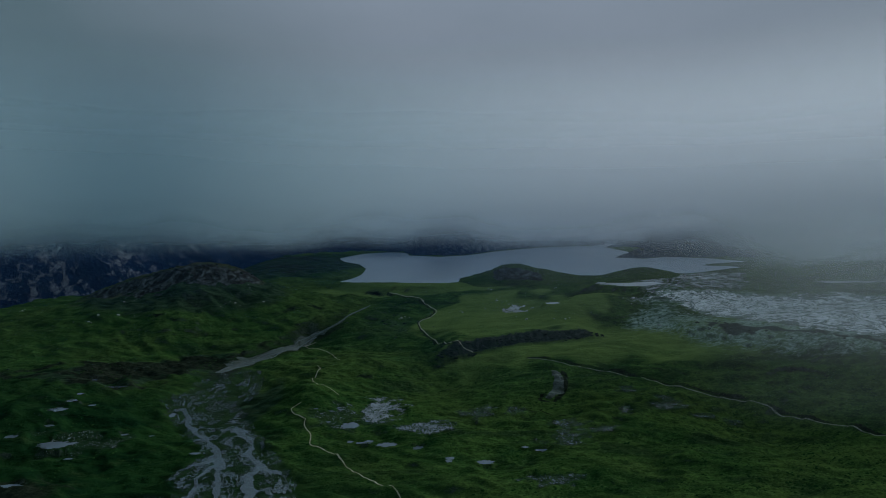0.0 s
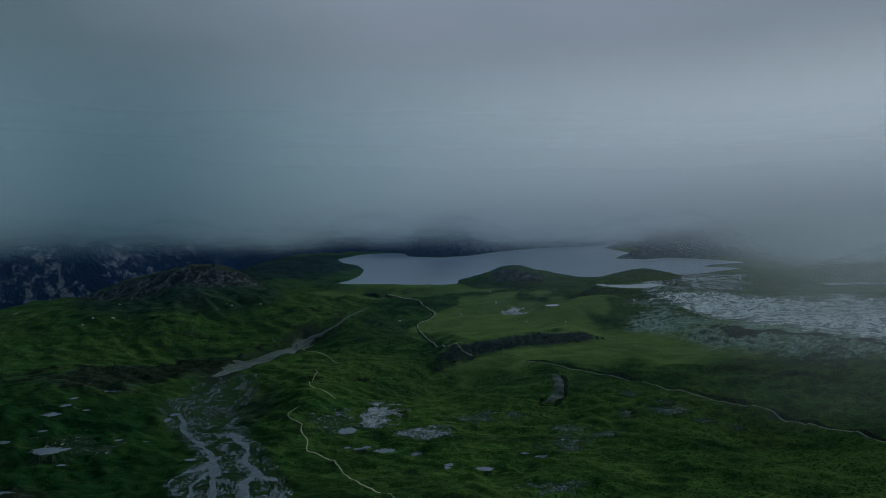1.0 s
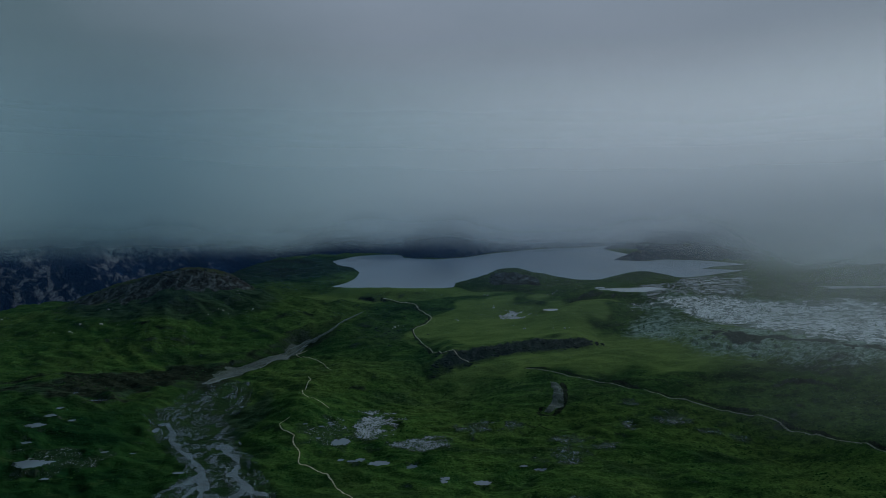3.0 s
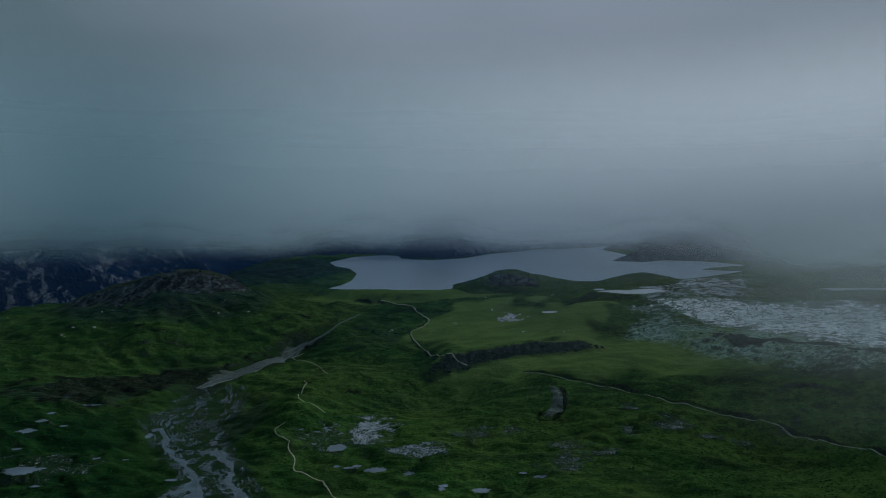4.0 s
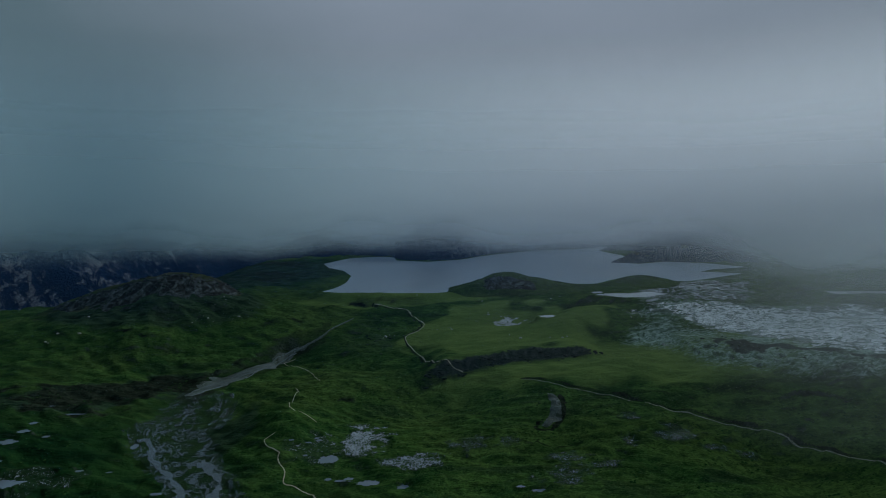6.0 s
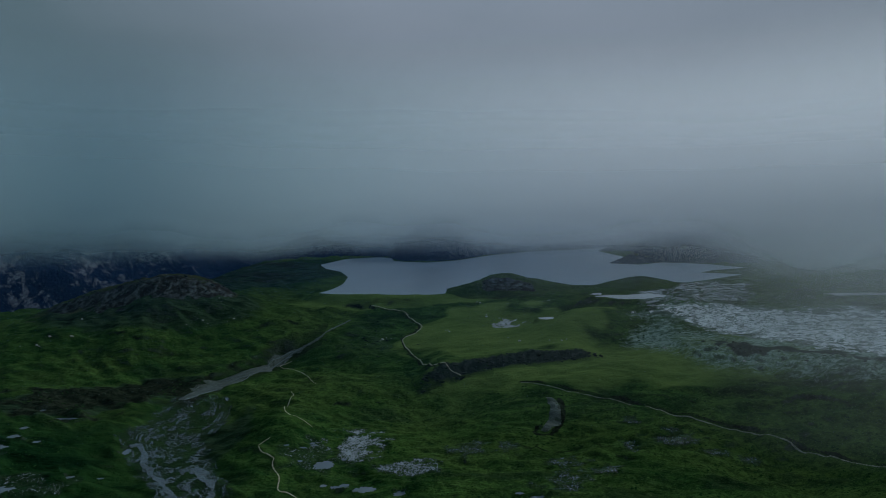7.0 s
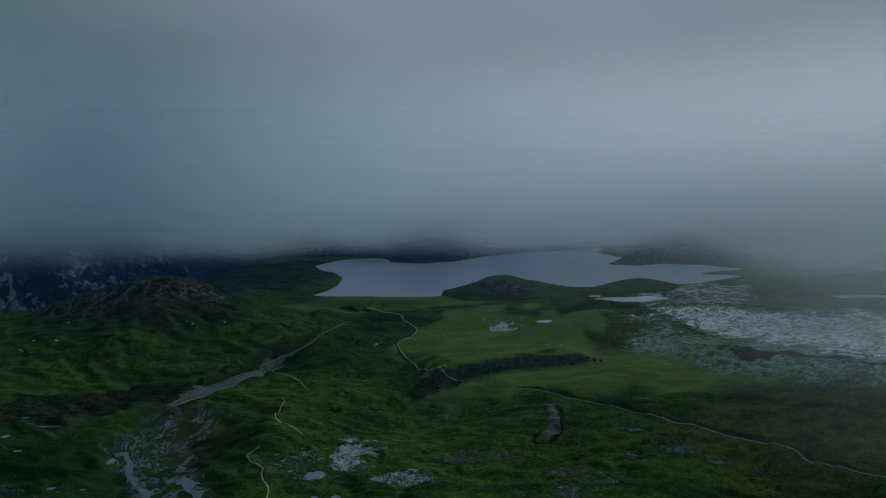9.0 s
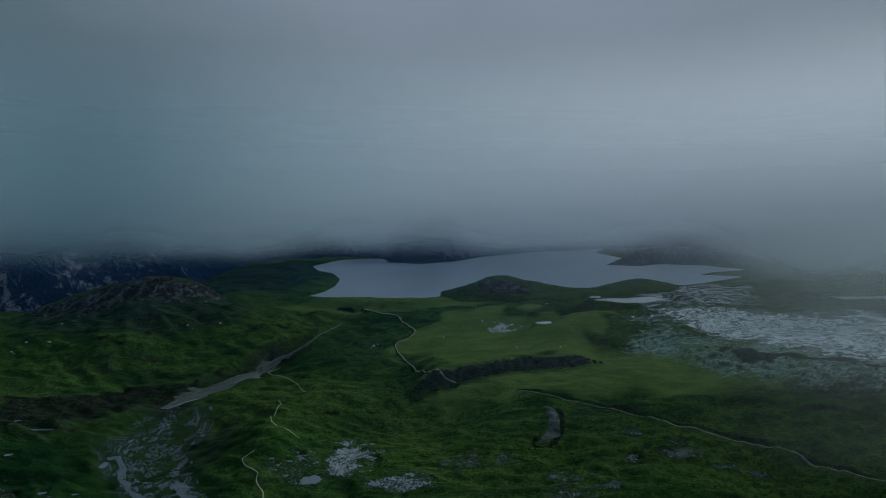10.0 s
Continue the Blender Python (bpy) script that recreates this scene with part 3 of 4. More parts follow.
def height(x, y):
    """Height of the ground with its small relief."""
    z = macro(x, y)
    lake = inside(x, y, LAKE)
    dry = smooth(2, 30, -lake)
    wet = soaked(x, y)
    d, a, s = to_line(x, y, STREAM)
    rough = dry * (1 - 0.9 * wet) * smooth(8, 26, d) * (1 - 0.8 * meadowy(x, y)) * (1 - 0.95 * hill(x, y, 243, 822, 60, 70))
    u, v = 0.94 * x - 0.34 * y, 0.34 * x + 0.94 * y
    swell = fractal(u * 0.8, v * 1.5, 55, 3, 0.5, 3)
    hummock = fractal(u * 0.8, v * 1.5, 17, 4, 0.54, 8)
    fold = fractal(u * 0.7, v * 1.5, 30, 2, 0.45, 13, True) - 0.6
    z = z + rough * (4.6 * swell + 1.2 * hummock + 3.8 * fold)
    for line, step, wide in zip(BANKS, BANK_HEIGHT, BANK_WIDTH):
        d, a, s = to_line(x, y, line)
        sway = 0.9 * wide * gnoise(x, y, 22, 26)
        z = z + step * smooth(-wide, 0.3 * wide, -d * s + sway) * np.exp(-((d / (14 + 1.5 * wide)) ** 2)) * smooth(0, 0.15, a) * (1 - smooth(0.85, 1, a))
    # Terracettes: small steps along the slope.
    band = gnoise(x * 0.35, y + 9 * gnoise(x, y, 70, 21), 9, 22)
    z = z + rough * 1.0 * smooth(0.0, 0.22, band) * smooth(-0.1, 0.3, gnoise(x, y, 120, 23))
    # The cut bank above the track, and the worn beds of the trails.
    d, a, s = to_line(x, y, TRACK)
    z = z + 1.4 * smooth(1.2, 2.8, -d * s) * np.exp(-((d / 14) ** 2)) * smooth(0, 0.05, a)
    d, a, s = to_line(x, y, STREAM)
    z = z - 1.6 * (1 - smooth(9, 24, d))
    # The scarp's broken face and the edge of the flooded terrace.
    d, a, s = to_line(x, y, SCARP)
    z = z + (2.6 * fractal(x, y, 9, 3, 0.6, 41, True) - 1.2) * np.exp(-((d / 9) ** 2)) * smooth(-16, 10, x) * (1 - smooth(140, 176, x))
    d, a, s = to_line(x, y, TERRACE)
    z = z + 4.2 * (fractal(x, y, 16, 4, 0.6, 45, True) - 0.7) * np.exp(-(((d * s - 18) / 18) ** 2)) * smooth(0.12, 0.3, a)
    # Small pools show where soaked ground dips under the water's level.
    fen = smooth(0.2, 0.7, wet) * dry
    z = z + 0.2 * fen * fractal(x, y * 1.6, 9, 3, 0.6, 51)
    inner = smooth(-5, 3, inside(x, y, BRAID))
    z = z + inner * (0.4 * braid_depth(x, y) - 0.2)
    for pond, level in zip(PONDS, POND_LEVEL):
        reach = 2.2 * max(pond[2], pond[3])
        near = (np.abs(x - pond[0]) < reach) & (np.abs(y - pond[1]) < reach)
        if near.any():
            r = pond_reach(x[near], y[near], pond)
            flat = 1 - smooth(1.05, 1.7, r)
            z[near] = z[near] * (1 - flat) + (level + 0.12 - 0.9 * (1 - smooth(0.8, 1.06, r))) * flat
    return z


# ---- building ----
def grid_mesh(name, xs, ys, z, material, attributes=(), keep=None):
    """A sheet over the grid xs by ys, with values for the material at its corners."""
    nx, ny = len(xs), len(ys)
    X, Y = np.meshgrid(xs, ys)
    co = np.stack([X, Y, z], -1).reshape(-1, 3)
    i = (np.arange(ny - 1)[:, None] * nx + np.arange(nx - 1)).ravel()
    quads = np.stack([i, i + 1, i + nx + 1, i + nx], 1)
    if keep is not None:
        quads = quads[keep.reshape(-1)[quads].any(1)]
    used = np.unique(quads)
    back = np.full(nx * ny, -1)
    back[used] = np.arange(len(used))
    me = bpy.data.meshes.new(name)
    me.vertices.add(len(used))
    me.vertices.foreach_set("co", co[used].astype(np.float32).ravel())
    me.loops.add(4 * len(quads))
    me.loops.foreach_set("vertex_index", back[quads].astype(np.int32).ravel())
    me.polygons.add(len(quads))
    me.polygons.foreach_set("loop_start", np.arange(0, 4 * len(quads), 4, dtype=np.int32))
    me.polygons.foreach_set("use_smooth", np.ones(len(quads), bool))
    me.update(calc_edges=True)
    for key, value in attributes:
        layer = me.attributes.new(key, "FLOAT", "POINT")
        layer.data.foreach_set("value", value.reshape(-1)[used].astype(np.float32))
    me.materials.append(material)
    return new(name, me)


def graded(knots):
    """Places from the first knot on, each knot giving the step that holds up to the next one."""
    out = [knots[0][0]]
    for (a, s0), (b, s1) in zip(knots, knots[1:]):
        while out[-1] < b:
            t = (out[-1] - a) / (b - a)
            out.append(out[-1] + s0 + (s1 - s0) * t)
    return np.array(out)


# The ground: one sheet to the horizon.
half = graded([(0, 1.5), (330, 1.8), (520, 4), (1200, 25), (4600, 300)])
xs = np.concatenate([-half[:0:-1], half])
ys = graded([(-1500, 150), (300, 6), (385, 1.25), (640, 1.5), (880, 2.4), (1100, 4), (1700, 25), (4800, 300)])
GX, GY = np.meshgrid(xs, ys)
GZ = height(GX, GY)
slope = np.hypot(*np.gradient(GZ, ys, xs))
d_sc, a_sc, s_sc = to_line(GX, GY, SCARP)
d_te, a_te, s_te = to_line(GX, GY, TERRACE)
d_tr, a_tr, s_tr = to_line(GX, GY, TRACK)
d_st = to_line(GX, GY, STREAM)[0]
d_sl, a_sl, s_sl = to_line(GX, GY, SLUMP)
d_ut, a_ut, s_ut = to_line(GX, GY, UPPER_TRAIL)
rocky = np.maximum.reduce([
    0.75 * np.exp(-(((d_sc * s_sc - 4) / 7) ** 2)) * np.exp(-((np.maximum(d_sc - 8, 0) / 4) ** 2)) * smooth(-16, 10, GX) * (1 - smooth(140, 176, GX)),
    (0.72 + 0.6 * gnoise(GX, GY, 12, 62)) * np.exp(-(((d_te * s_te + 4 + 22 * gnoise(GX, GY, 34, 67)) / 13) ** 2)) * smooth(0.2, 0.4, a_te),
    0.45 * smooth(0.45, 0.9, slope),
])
# Peat, plus shade put into colour on bank faces, slump rim and far plain.
peat_shading = np.maximum.reduce([
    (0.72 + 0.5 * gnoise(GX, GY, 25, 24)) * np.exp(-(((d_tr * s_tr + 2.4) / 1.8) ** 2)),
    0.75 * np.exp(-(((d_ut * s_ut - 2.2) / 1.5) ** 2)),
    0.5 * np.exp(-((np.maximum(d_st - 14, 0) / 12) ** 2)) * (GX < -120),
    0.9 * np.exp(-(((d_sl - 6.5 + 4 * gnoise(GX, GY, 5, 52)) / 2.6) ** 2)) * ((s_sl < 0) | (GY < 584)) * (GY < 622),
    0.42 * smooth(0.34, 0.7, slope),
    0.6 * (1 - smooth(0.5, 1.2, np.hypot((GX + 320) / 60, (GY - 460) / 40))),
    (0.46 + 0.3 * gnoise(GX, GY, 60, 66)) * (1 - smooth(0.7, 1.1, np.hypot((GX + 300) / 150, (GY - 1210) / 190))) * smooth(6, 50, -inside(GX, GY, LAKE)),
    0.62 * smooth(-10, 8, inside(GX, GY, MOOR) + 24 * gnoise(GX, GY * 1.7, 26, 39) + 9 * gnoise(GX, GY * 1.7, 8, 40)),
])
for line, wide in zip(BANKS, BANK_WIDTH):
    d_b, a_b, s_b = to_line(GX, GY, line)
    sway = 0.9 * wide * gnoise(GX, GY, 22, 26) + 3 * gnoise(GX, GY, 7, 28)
    peat_shading = np.maximum(peat_shading, (0.52 + 0.3 * gnoise(GX, GY, 16, 29)) * np.exp(-(((d_b * s_b - 0.35 * wide - sway) / (0.55 * wide)) ** 2)) * smooth(0, 0.2, a_b) * (1 - smooth(0.8, 1, a_b)))
sedgy = np.maximum.reduce([
    0.6 * smooth(-60, -20, d_te * s_te) * (1 - smooth(12, 75, d_te * s_te)) * smooth(0.02, 0.15, a_te),
    0.6 * smooth(-20, 10, inside(GX, GY, FLOOD)),
    0.45 * smooth(-20, 20, inside(GX, GY, FEN)),
]) + 0.25 * gnoise(GX, GY, 40, 63) * smooth(180, 240, GX)
# The extra term north of the hill darkens the plain for cloud shade.
ground = grid_mesh("ground", xs, ys, GZ, GROUND, [("wet", soaked(GX, GY)), ("sedge", np.clip(sedgy, 0, 1)), ("rock", rocky), ("peat_shade", peat_shading), ("meadow", meadowy(GX, GY)), ("heath", heath_and_shade(GX, GY)), ("lush_shade", np.clip(lush_shading(GX, GY) + 0.9 * (1 - smooth(-190, -140, GX + 20 * gnoise(GX, GY, 60, 49))) * smooth(985, 1040, GY) * (1 - smooth(1385, 1430, GY)), 0, 1))])
tagged(ground, "rolling green mountain pasture with hummocks and boggy hollows", "ground", kind="structure")


def flat_mesh(name, outline, z, material):
    bm = bmesh.new()
    bm.faces.new([bm.verts.new((x, y, z)) for x, y in outline])
    bmesh.ops.triangulate(bm, faces=bm.faces[:])
    me = bpy.data.meshes.new(name)
    bm.to_mesh(me)
    bm.free()
    me.materials.append(material)
    return new(name, me)


def grown(outline, d):
    """The outline moved outwards by d."""
    out, n = [], len(outline)
    area = sum(x0 * y1 - x1 * y0 for (x0, y0), (x1, y1) in zip(outline, outline[1:] + outline[:1]))
    for i in range(n):
        (x0, y0), (x1, y1), (x2, y2) = outline[i - 1], outline[i], outline[(i + 1) % n]
        tx, ty = x2 - x0, y2 - y0
        k = d * (1 if area > 0 else -1) / max(math.hypot(tx, ty), 1e-6)
        out.append((x1 + ty * k, y1 - tx * k))
    return out


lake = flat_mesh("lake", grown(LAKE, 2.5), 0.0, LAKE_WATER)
tagged(lake, "slate-blue mountain lake with a faintly rippled surface", "lake", kind="structure")

for pond, level in zip(PONDS, POND_LEVEL):
    cx, cy, rx, ry = pond
    ring = []
    for k in range(64):
        a = k * math.pi / 32
        x, y = cx + rx * math.cos(a), cy + ry * math.sin(a)
        r = float(pond_reach(np.array([x]), np.array([y]), pond)[0])
        ring.append((cx + rx * math.cos(a) * 1.04 / r, cy + ry * math.sin(a) * 1.04 / r))
    big = max(rx, ry) > 11
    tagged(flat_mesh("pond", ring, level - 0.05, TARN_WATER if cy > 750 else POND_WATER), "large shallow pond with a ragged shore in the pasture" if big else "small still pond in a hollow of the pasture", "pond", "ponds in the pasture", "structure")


def film(name, box, step, reach, lift, material, label, category, extra=None):
    """Shallow water lying in the turf, thinner towards the edge of its reach."""
    fx, fy = np.arange(box[0], box[2], step), np.arange(box[1], box[3], step)
    X, Y = np.meshgrid(fx, fy)
    r = reach(X, Y)
    ob = grid_mesh(name, fx, fy, height(X, Y) + lift, material, [("cover", r)] + (extra(X, Y) if extra else []), keep=r > 0.02)
    return tagged(ob, label, category, kind="structure")


# The braided stream's axis, and its channels: course, half width.
BRAID_AXIS = [(-230, 705), (-221, 655), (-230, 615), (-215, 575), (-190, 540), (-172, 508), (-160, 475), (-145, 435), (-138, 380)]
BRAID_CHANNELS = [
    ([(-246, 596), (-236, 604), (-227, 585), (-207, 554), (-190, 534), (-178, 515), (-176, 503)], 3.6, 0.72),
    ([(-178, 560), (-166, 548), (-158, 534), (-151, 520), (-153, 508)], 6.0, 0.68),
    ([(-180, 516), (-174, 500), (-168, 488)], 7.0, 0.74),
    ([(-176, 503), (-190, 490), (-200, 478), (-190, 462), (-178, 445), (-174, 400)], 4.0, 0.76),
    ([(-174, 497), (-177, 470), (-172, 445), (-160, 400)], 2.4, 0.74),
    ([(-168, 490), (-162, 468), (-156, 445), (-146, 400)], 2.8, 0.72),
    ([(-153, 508), (-138, 494), (-130, 480), (-117, 474), (-108, 452), (-98, 420)], 3.4, 0.72),
    ([(-138, 490), (-142, 470), (-134, 448), (-120, 405)], 6.0, 0.72),
    ([(-223, 655), (-221, 632), (-232, 608)], 2.6, 0.60),
    ([(-221, 640), (-204, 636), (-190, 644)], 1.6, 0.52),
    ([(-204, 632), (-196, 600), (-180, 566)], 1.6, 0.52),
]


def braid_cover(x, y):
    """Water gathers along the channels; between them turf is laced with threads."""
    edge = smooth(-4, 6, inside(x, y, BRAID) + 6 * gnoise(x, y, 18, 53))
    cover = 0.34 - 0.16 * smooth(585, 640, y) + 0.14 * (1 - smooth(430, 475, y))
    wx, wy = x + 5 * gnoise(x, y, 16, 31), y + 5 * gnoise(x, y, 16, 32)
    for course, half_width, most in BRAID_CHANNELS:
        d = to_line(wx, wy, course)[0]
        cover = np.maximum(cover, most - 0.35 * smooth(0.4, 1.8, 1.4 * d / half_width) - 0.4 * smooth(1.6, 3.4, 1.4 * d / half_width))
    return edge * cover


def braid_flow(x, y):
    d, a, side = to_line(x, y, BRAID_AXIS)
    return [("across", d * side + 6 * gnoise(x, y, 30, 64)), ("along", 340 * a + 8 * gnoise(x, y, 24, 65))]


def flood_cover(x, y):
    d = inside(x, y, FLOOD) + 16 * gnoise(x, y * 1.5, 45, 54) + 6 * gnoise(x, y, 14, 55)
    return smooth(-34, 42, d)


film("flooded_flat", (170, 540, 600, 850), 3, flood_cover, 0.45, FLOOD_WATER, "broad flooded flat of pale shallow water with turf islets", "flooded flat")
film("fen_pools", (210, 770, 440, 1020), 4, lambda x, y: smooth(-6, 25, inside(x, y, FEN)) * smooth(0, 8, -inside(x, y, LAKE)), 0.4, FEN_WATER, "thin pools of water between sedge beside the lake", "fen")
film("braided_stream", (-265, 375, -80, 712), 1.2, braid_cover, 0.3, BRAID_WATER, "braided stream spreading in many threads over boggy turf", "stream", braid_flow)
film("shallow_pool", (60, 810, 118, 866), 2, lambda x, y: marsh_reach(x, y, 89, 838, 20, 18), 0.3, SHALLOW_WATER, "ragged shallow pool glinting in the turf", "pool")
film("scattered_pools", (20, 780, 165, 900), 2.5, lambda x, y: 0.9 * marsh_reach(x, y, 88, 838, 62, 44), 0.3, SPARSE_WATER, "scattered specks of water in smooth green turf", "pool")
for k, (cx, cy, rx, ry) in enumerate(MARSHES):
    film("marsh_pools", (cx - 1.4 * rx, cy - 1.4 * ry, cx + 1.4 * rx, cy + 1.4 * ry), 2, lambda x, y: marsh_reach(x, y, cx, cy, rx, ry), 0.3, MARSH_WATER if k == 0 else BOG_WATER if k == 1 else SPARSE_WATER if k > 5 else SEEP_WATER, "cluster of tiny pools glinting between grass tussocks", "marsh")
for cx, cy, rx, ry in SEEPS:
    film("seep", (cx - 1.4 * rx, cy - 1.4 * ry, cx + 1.4 * rx, cy + 1.4 * ry), 2, lambda x, y: marsh_reach(x, y, cx, cy, rx, ry), 0.3, SEEP_WATER, "wet seep with specks of water in the turf", "marsh")


def curve_points(line, step):
    """Points along a rounded course through the corners of a line."""
    pts = [Vector((*p, 0)) for p in line]
    pts = [2 * pts[0] - pts[1]] + pts + [2 * pts[-1] - pts[-2]]
    out = []
    for a, b, c, d in zip(pts, pts[1:], pts[2:], pts[3:]):
        n = max(2, int((c - b).length / step))
        for k in range(n):
            t = k / n
            out.append(0.5 * ((2 * b) + (c - a) * t + (2 * a - 5 * b + 4 * c - d) * t * t + (3 * b - a - 3 * c + d) * t**3))
    return out + [pts[-2]]


def ribbon(name, line, width, lift, material, label, category, jitter=0.25, across=3):
    """A strip laid over the ground along a line; width may change along it."""
    pts = curve_points(line, 1.6)
    n = len(pts)
    rows = []
    for i, p in enumerate(pts):
        t = (pts[min(i + 1, n - 1)] - pts[max(i - 1, 0)]).normalized()
        side = Vector((t.y, -t.x, 0))
        w = np.interp(i / (n - 1), np.linspace(0, 1, len(width)), width)
        wob = (0.35 if w < 3 else 0.1) * w * gnoise(i * 1.6, 3.0, 9, 60)
        for k in range(across):
            f = k / (across - 1) - 0.5
            edge = jitter * w * gnoise(i * 1.6, 40.0 * k, 4 if w < 6 else 13, 61) if k in (0, across - 1) else 0
            rows.append(p + side * (f * w + wob + edge))
    X, Y = np.array([v.x for v in rows]), np.array([v.y for v in rows])
    Z = height(X, Y) + lift
    Z = Z.reshape(n, across)
    Z[:, 0] -= lift * 1.6
    Z[:, -1] -= lift * 1.6
    faces = [(i * across + k, i * across + k + 1, (i + 1) * across + k + 1, (i + 1) * across + k) for i in range(n - 1) for k in range(across - 1)]
    me = bpy.data.meshes.new(name)
    me.from_pydata(np.stack([X, Y, Z.ravel()], 1).tolist(), [], faces)
    me.polygons.foreach_set("use_smooth", np.ones(len(faces), bool))
    me.materials.append(material)
    return tagged(new(name, me), label, category, kind="structure")


ribbon("footpath", LOWER_TRAIL, [1.5, 1.7, 1.5, 1.3, 1.2, 0.7], 0.3, TRAIL, "pale winding footpath trodden into the grass", "footpath")
ribbon("footpath", MIDDLE_TRAIL, [0.7, 1.2, 1.3, 0.8], 0.3, TRAIL, "pale winding footpath trodden into the grass", "footpath")
ribbon("footpath", FORD_TRAIL, [0.6, 1.0, 1.2, 1.2, 0.8], 0.3, TRAIL, "faint footpath leading down to the gravel stream", "footpath")
ribbon("footpath", UPPER_TRAIL, [1.4, 2.2, 1.9, 1.5, 1.6, 1.7, 1.6, 1.2], 0.4, TRAIL, "stony footpath curving along the top of the scarp", "footpath")
ribbon("cart_track", TRACK, [0.8, 1.4, 1.7, 1.8, 1.8, 1.8], 0.45, WORN, "straight grey track below a dark cut bank", "track")
ribbon("gravel_stream", STREAM, [1.5, 2.5, 3, 5, 9, 15, 22, 27, 20, 9], 0.35, GRAVEL, "grey gravel stream bed with thin running water", "stream", 1.1, 9)
ribbon("gravel_slump", SLUMP, [3, 8, 11, 12, 6], 0.4, GRAVEL, "bare grey gravel slump in the grass", "gravel", 0.3, 5)


# Runnels that wind over the gravel.
for k, (side, start) in enumerate(((-0.25, 0), (0.2, 3), (0.34, 4), (-0.05, 5))):
    rng, runnel, beds = random.Random(20 + k), [], curve_points(STREAM, 7.0)
    for i, p in enumerate(beds[start * 3 :]):
        w = np.interp((i + start * 3) / len(beds), np.linspace(0, 1, 10), [1.5, 2.5, 3, 5, 9, 15, 22, 27, 20, 9])
        runnel.append((p.x + w * (side + 0.12 * math.sin(i * 1.3 + k)) + rng.uniform(-0.6, 0.6), p.y - 0.5 * w * side + rng.uniform(-0.8, 0.8)))
    ribbon("stream_channel", runnel, [0.8, 1.0, 1.2, 0.8, 0.9], 0.62, CHANNEL_WATER, "thin runnel of water over grey gravel", "stream", 0.4)

# ---- hills and mountains that rise out of the ground ----
def landform(name, box, step, top, material, label, category, rock_from=0.5, lower=-3.0, attributes=None):
    """A hill of its own: a sheet with the height top(x, y) over the ground, cut off where it sinks below it."""
    lx, ly = np.arange(box[0], box[2] + step, step), np.arange(box[1], box[3] + step, step)
    X, Y = np.meshgrid(lx, ly)
    Z = top(X, Y)
    steep = np.hypot(*np.gradient(Z, ly, lx))
    values = attributes(X, Y, Z, steep) if attributes else [("rock", smooth(rock_from, rock_from + 0.5, steep)), ("heath", heath_and_shade(X, Y) * 1.4)]
    keep = Z > macro(X, Y) + lower
    return tagged(grid_mesh(name, lx, ly, Z, material, values, keep), label, category)


def knoll_top(x, y):
    f = np.maximum.reduce([hill(x, y, 96, 972, 84, 40) * 0.9, 0.45 * hill(x, y, 40, 962, 46, 24), 1.1 * hill(x, y, 97, 970, 50, 26)])
    g = np.minimum(f, 1.0)
    z = macro(x, y) - 4 + 23.5 * g
    ribs = smooth(0.45, 0.7, f) * (1 - smooth(1.05, 1.3, f))
    return z + 1.6 * fractal(x, y, 16, 4, 0.55, 70) * smooth(0.1, 0.6, f) + 2.2 * (fractal(x * 1.8, y * 0.5, 9, 2, 0.5, 71, True) - 0.6) * ribs


def small_top(x, y):
    return macro(x, y) - 4 + 15 * hill(x, y, 286, 978, 52, 26) + 1.0 * fractal(x, y, 16, 4, 0.5, 74)


def west_top(x, y):
    f = 0.85 * hill(x, y, -430, 928, 70, 36) + 0.78 * hill(x, y, -345, 928, 60, 36) + 0.5 * hill(x, y, -290, 925, 40, 30)
    g = np.minimum(f, 1.0 + 0.3 * (f - 1.0))
    return macro(x, y) - 4 + 28 * g + (3.0 * fractal(x, y, 34, 5, 0.55, 78) + 1.2 * (fractal(x, y, 12, 3, 0.5, 79, True) - 0.6)) * smooth(0.1, 0.5, f)


knoll = landform("rocky_knoll", (0, 925, 200, 1050), 1.6, knoll_top, CRAG, "flat-topped grassy knoll with dark rock ribs beside the lake", "knoll", 0.5, -2.5, attributes=lambda x, y, z, s: [("rock", 0.75 * smooth(930, 942, y) * (1 - smooth(955, 964, y)) * (1 - smooth(26, 44, np.abs(x - 104)))), ("heath", 0.3 + 0 * x)])
landform("grassy_knoll", (190, 940, 390, 1040), 2, small_top, CRAG, "low grassy rise on the lake shore", "knoll", 0.7, -2.5)
west_hill = landform("rocky_hill", (-560, 850, -170, 1020), 2.0, west_top, CRAG, "broad brown hill with broken rock outcrops", "hill", 0.42, -2.0, attributes=lambda x, y, z, s: [("rock", 0.30 * hill(x, y, -350, 905, 120, 30) + smooth(0.40, 0.8, s)), ("heath", np.clip(0.5 + heath_and_shade(x, y), 0, 1))])

PENINSULA = [(318, 1257), (363, 1230), (412, 1255), (475, 1222), (560, 1190), (760, 1250), (900, 1500), (700, 1720), (480, 1640), (468, 1598), (356, 1498), (385, 1470), (425, 1410), (376, 1361)]


def peninsula_top(x, y):
    d = inside(x, y, PENINSULA)
    z = np.where(d > 0, 46 * (1 - np.exp(-np.maximum(d, 0) / 75)) * smooth(300, 520, x) + 5 * (1 - np.exp(-np.maximum(d, 0) / 10)), 0.4 * d)
    return z + (7 * fractal(x, y, 60, 5, 0.55, 83) + 8 * (fractal(x, y, 34, 4, 0.55, 84, True) - 0.6)) * smooth(0, 40, d)


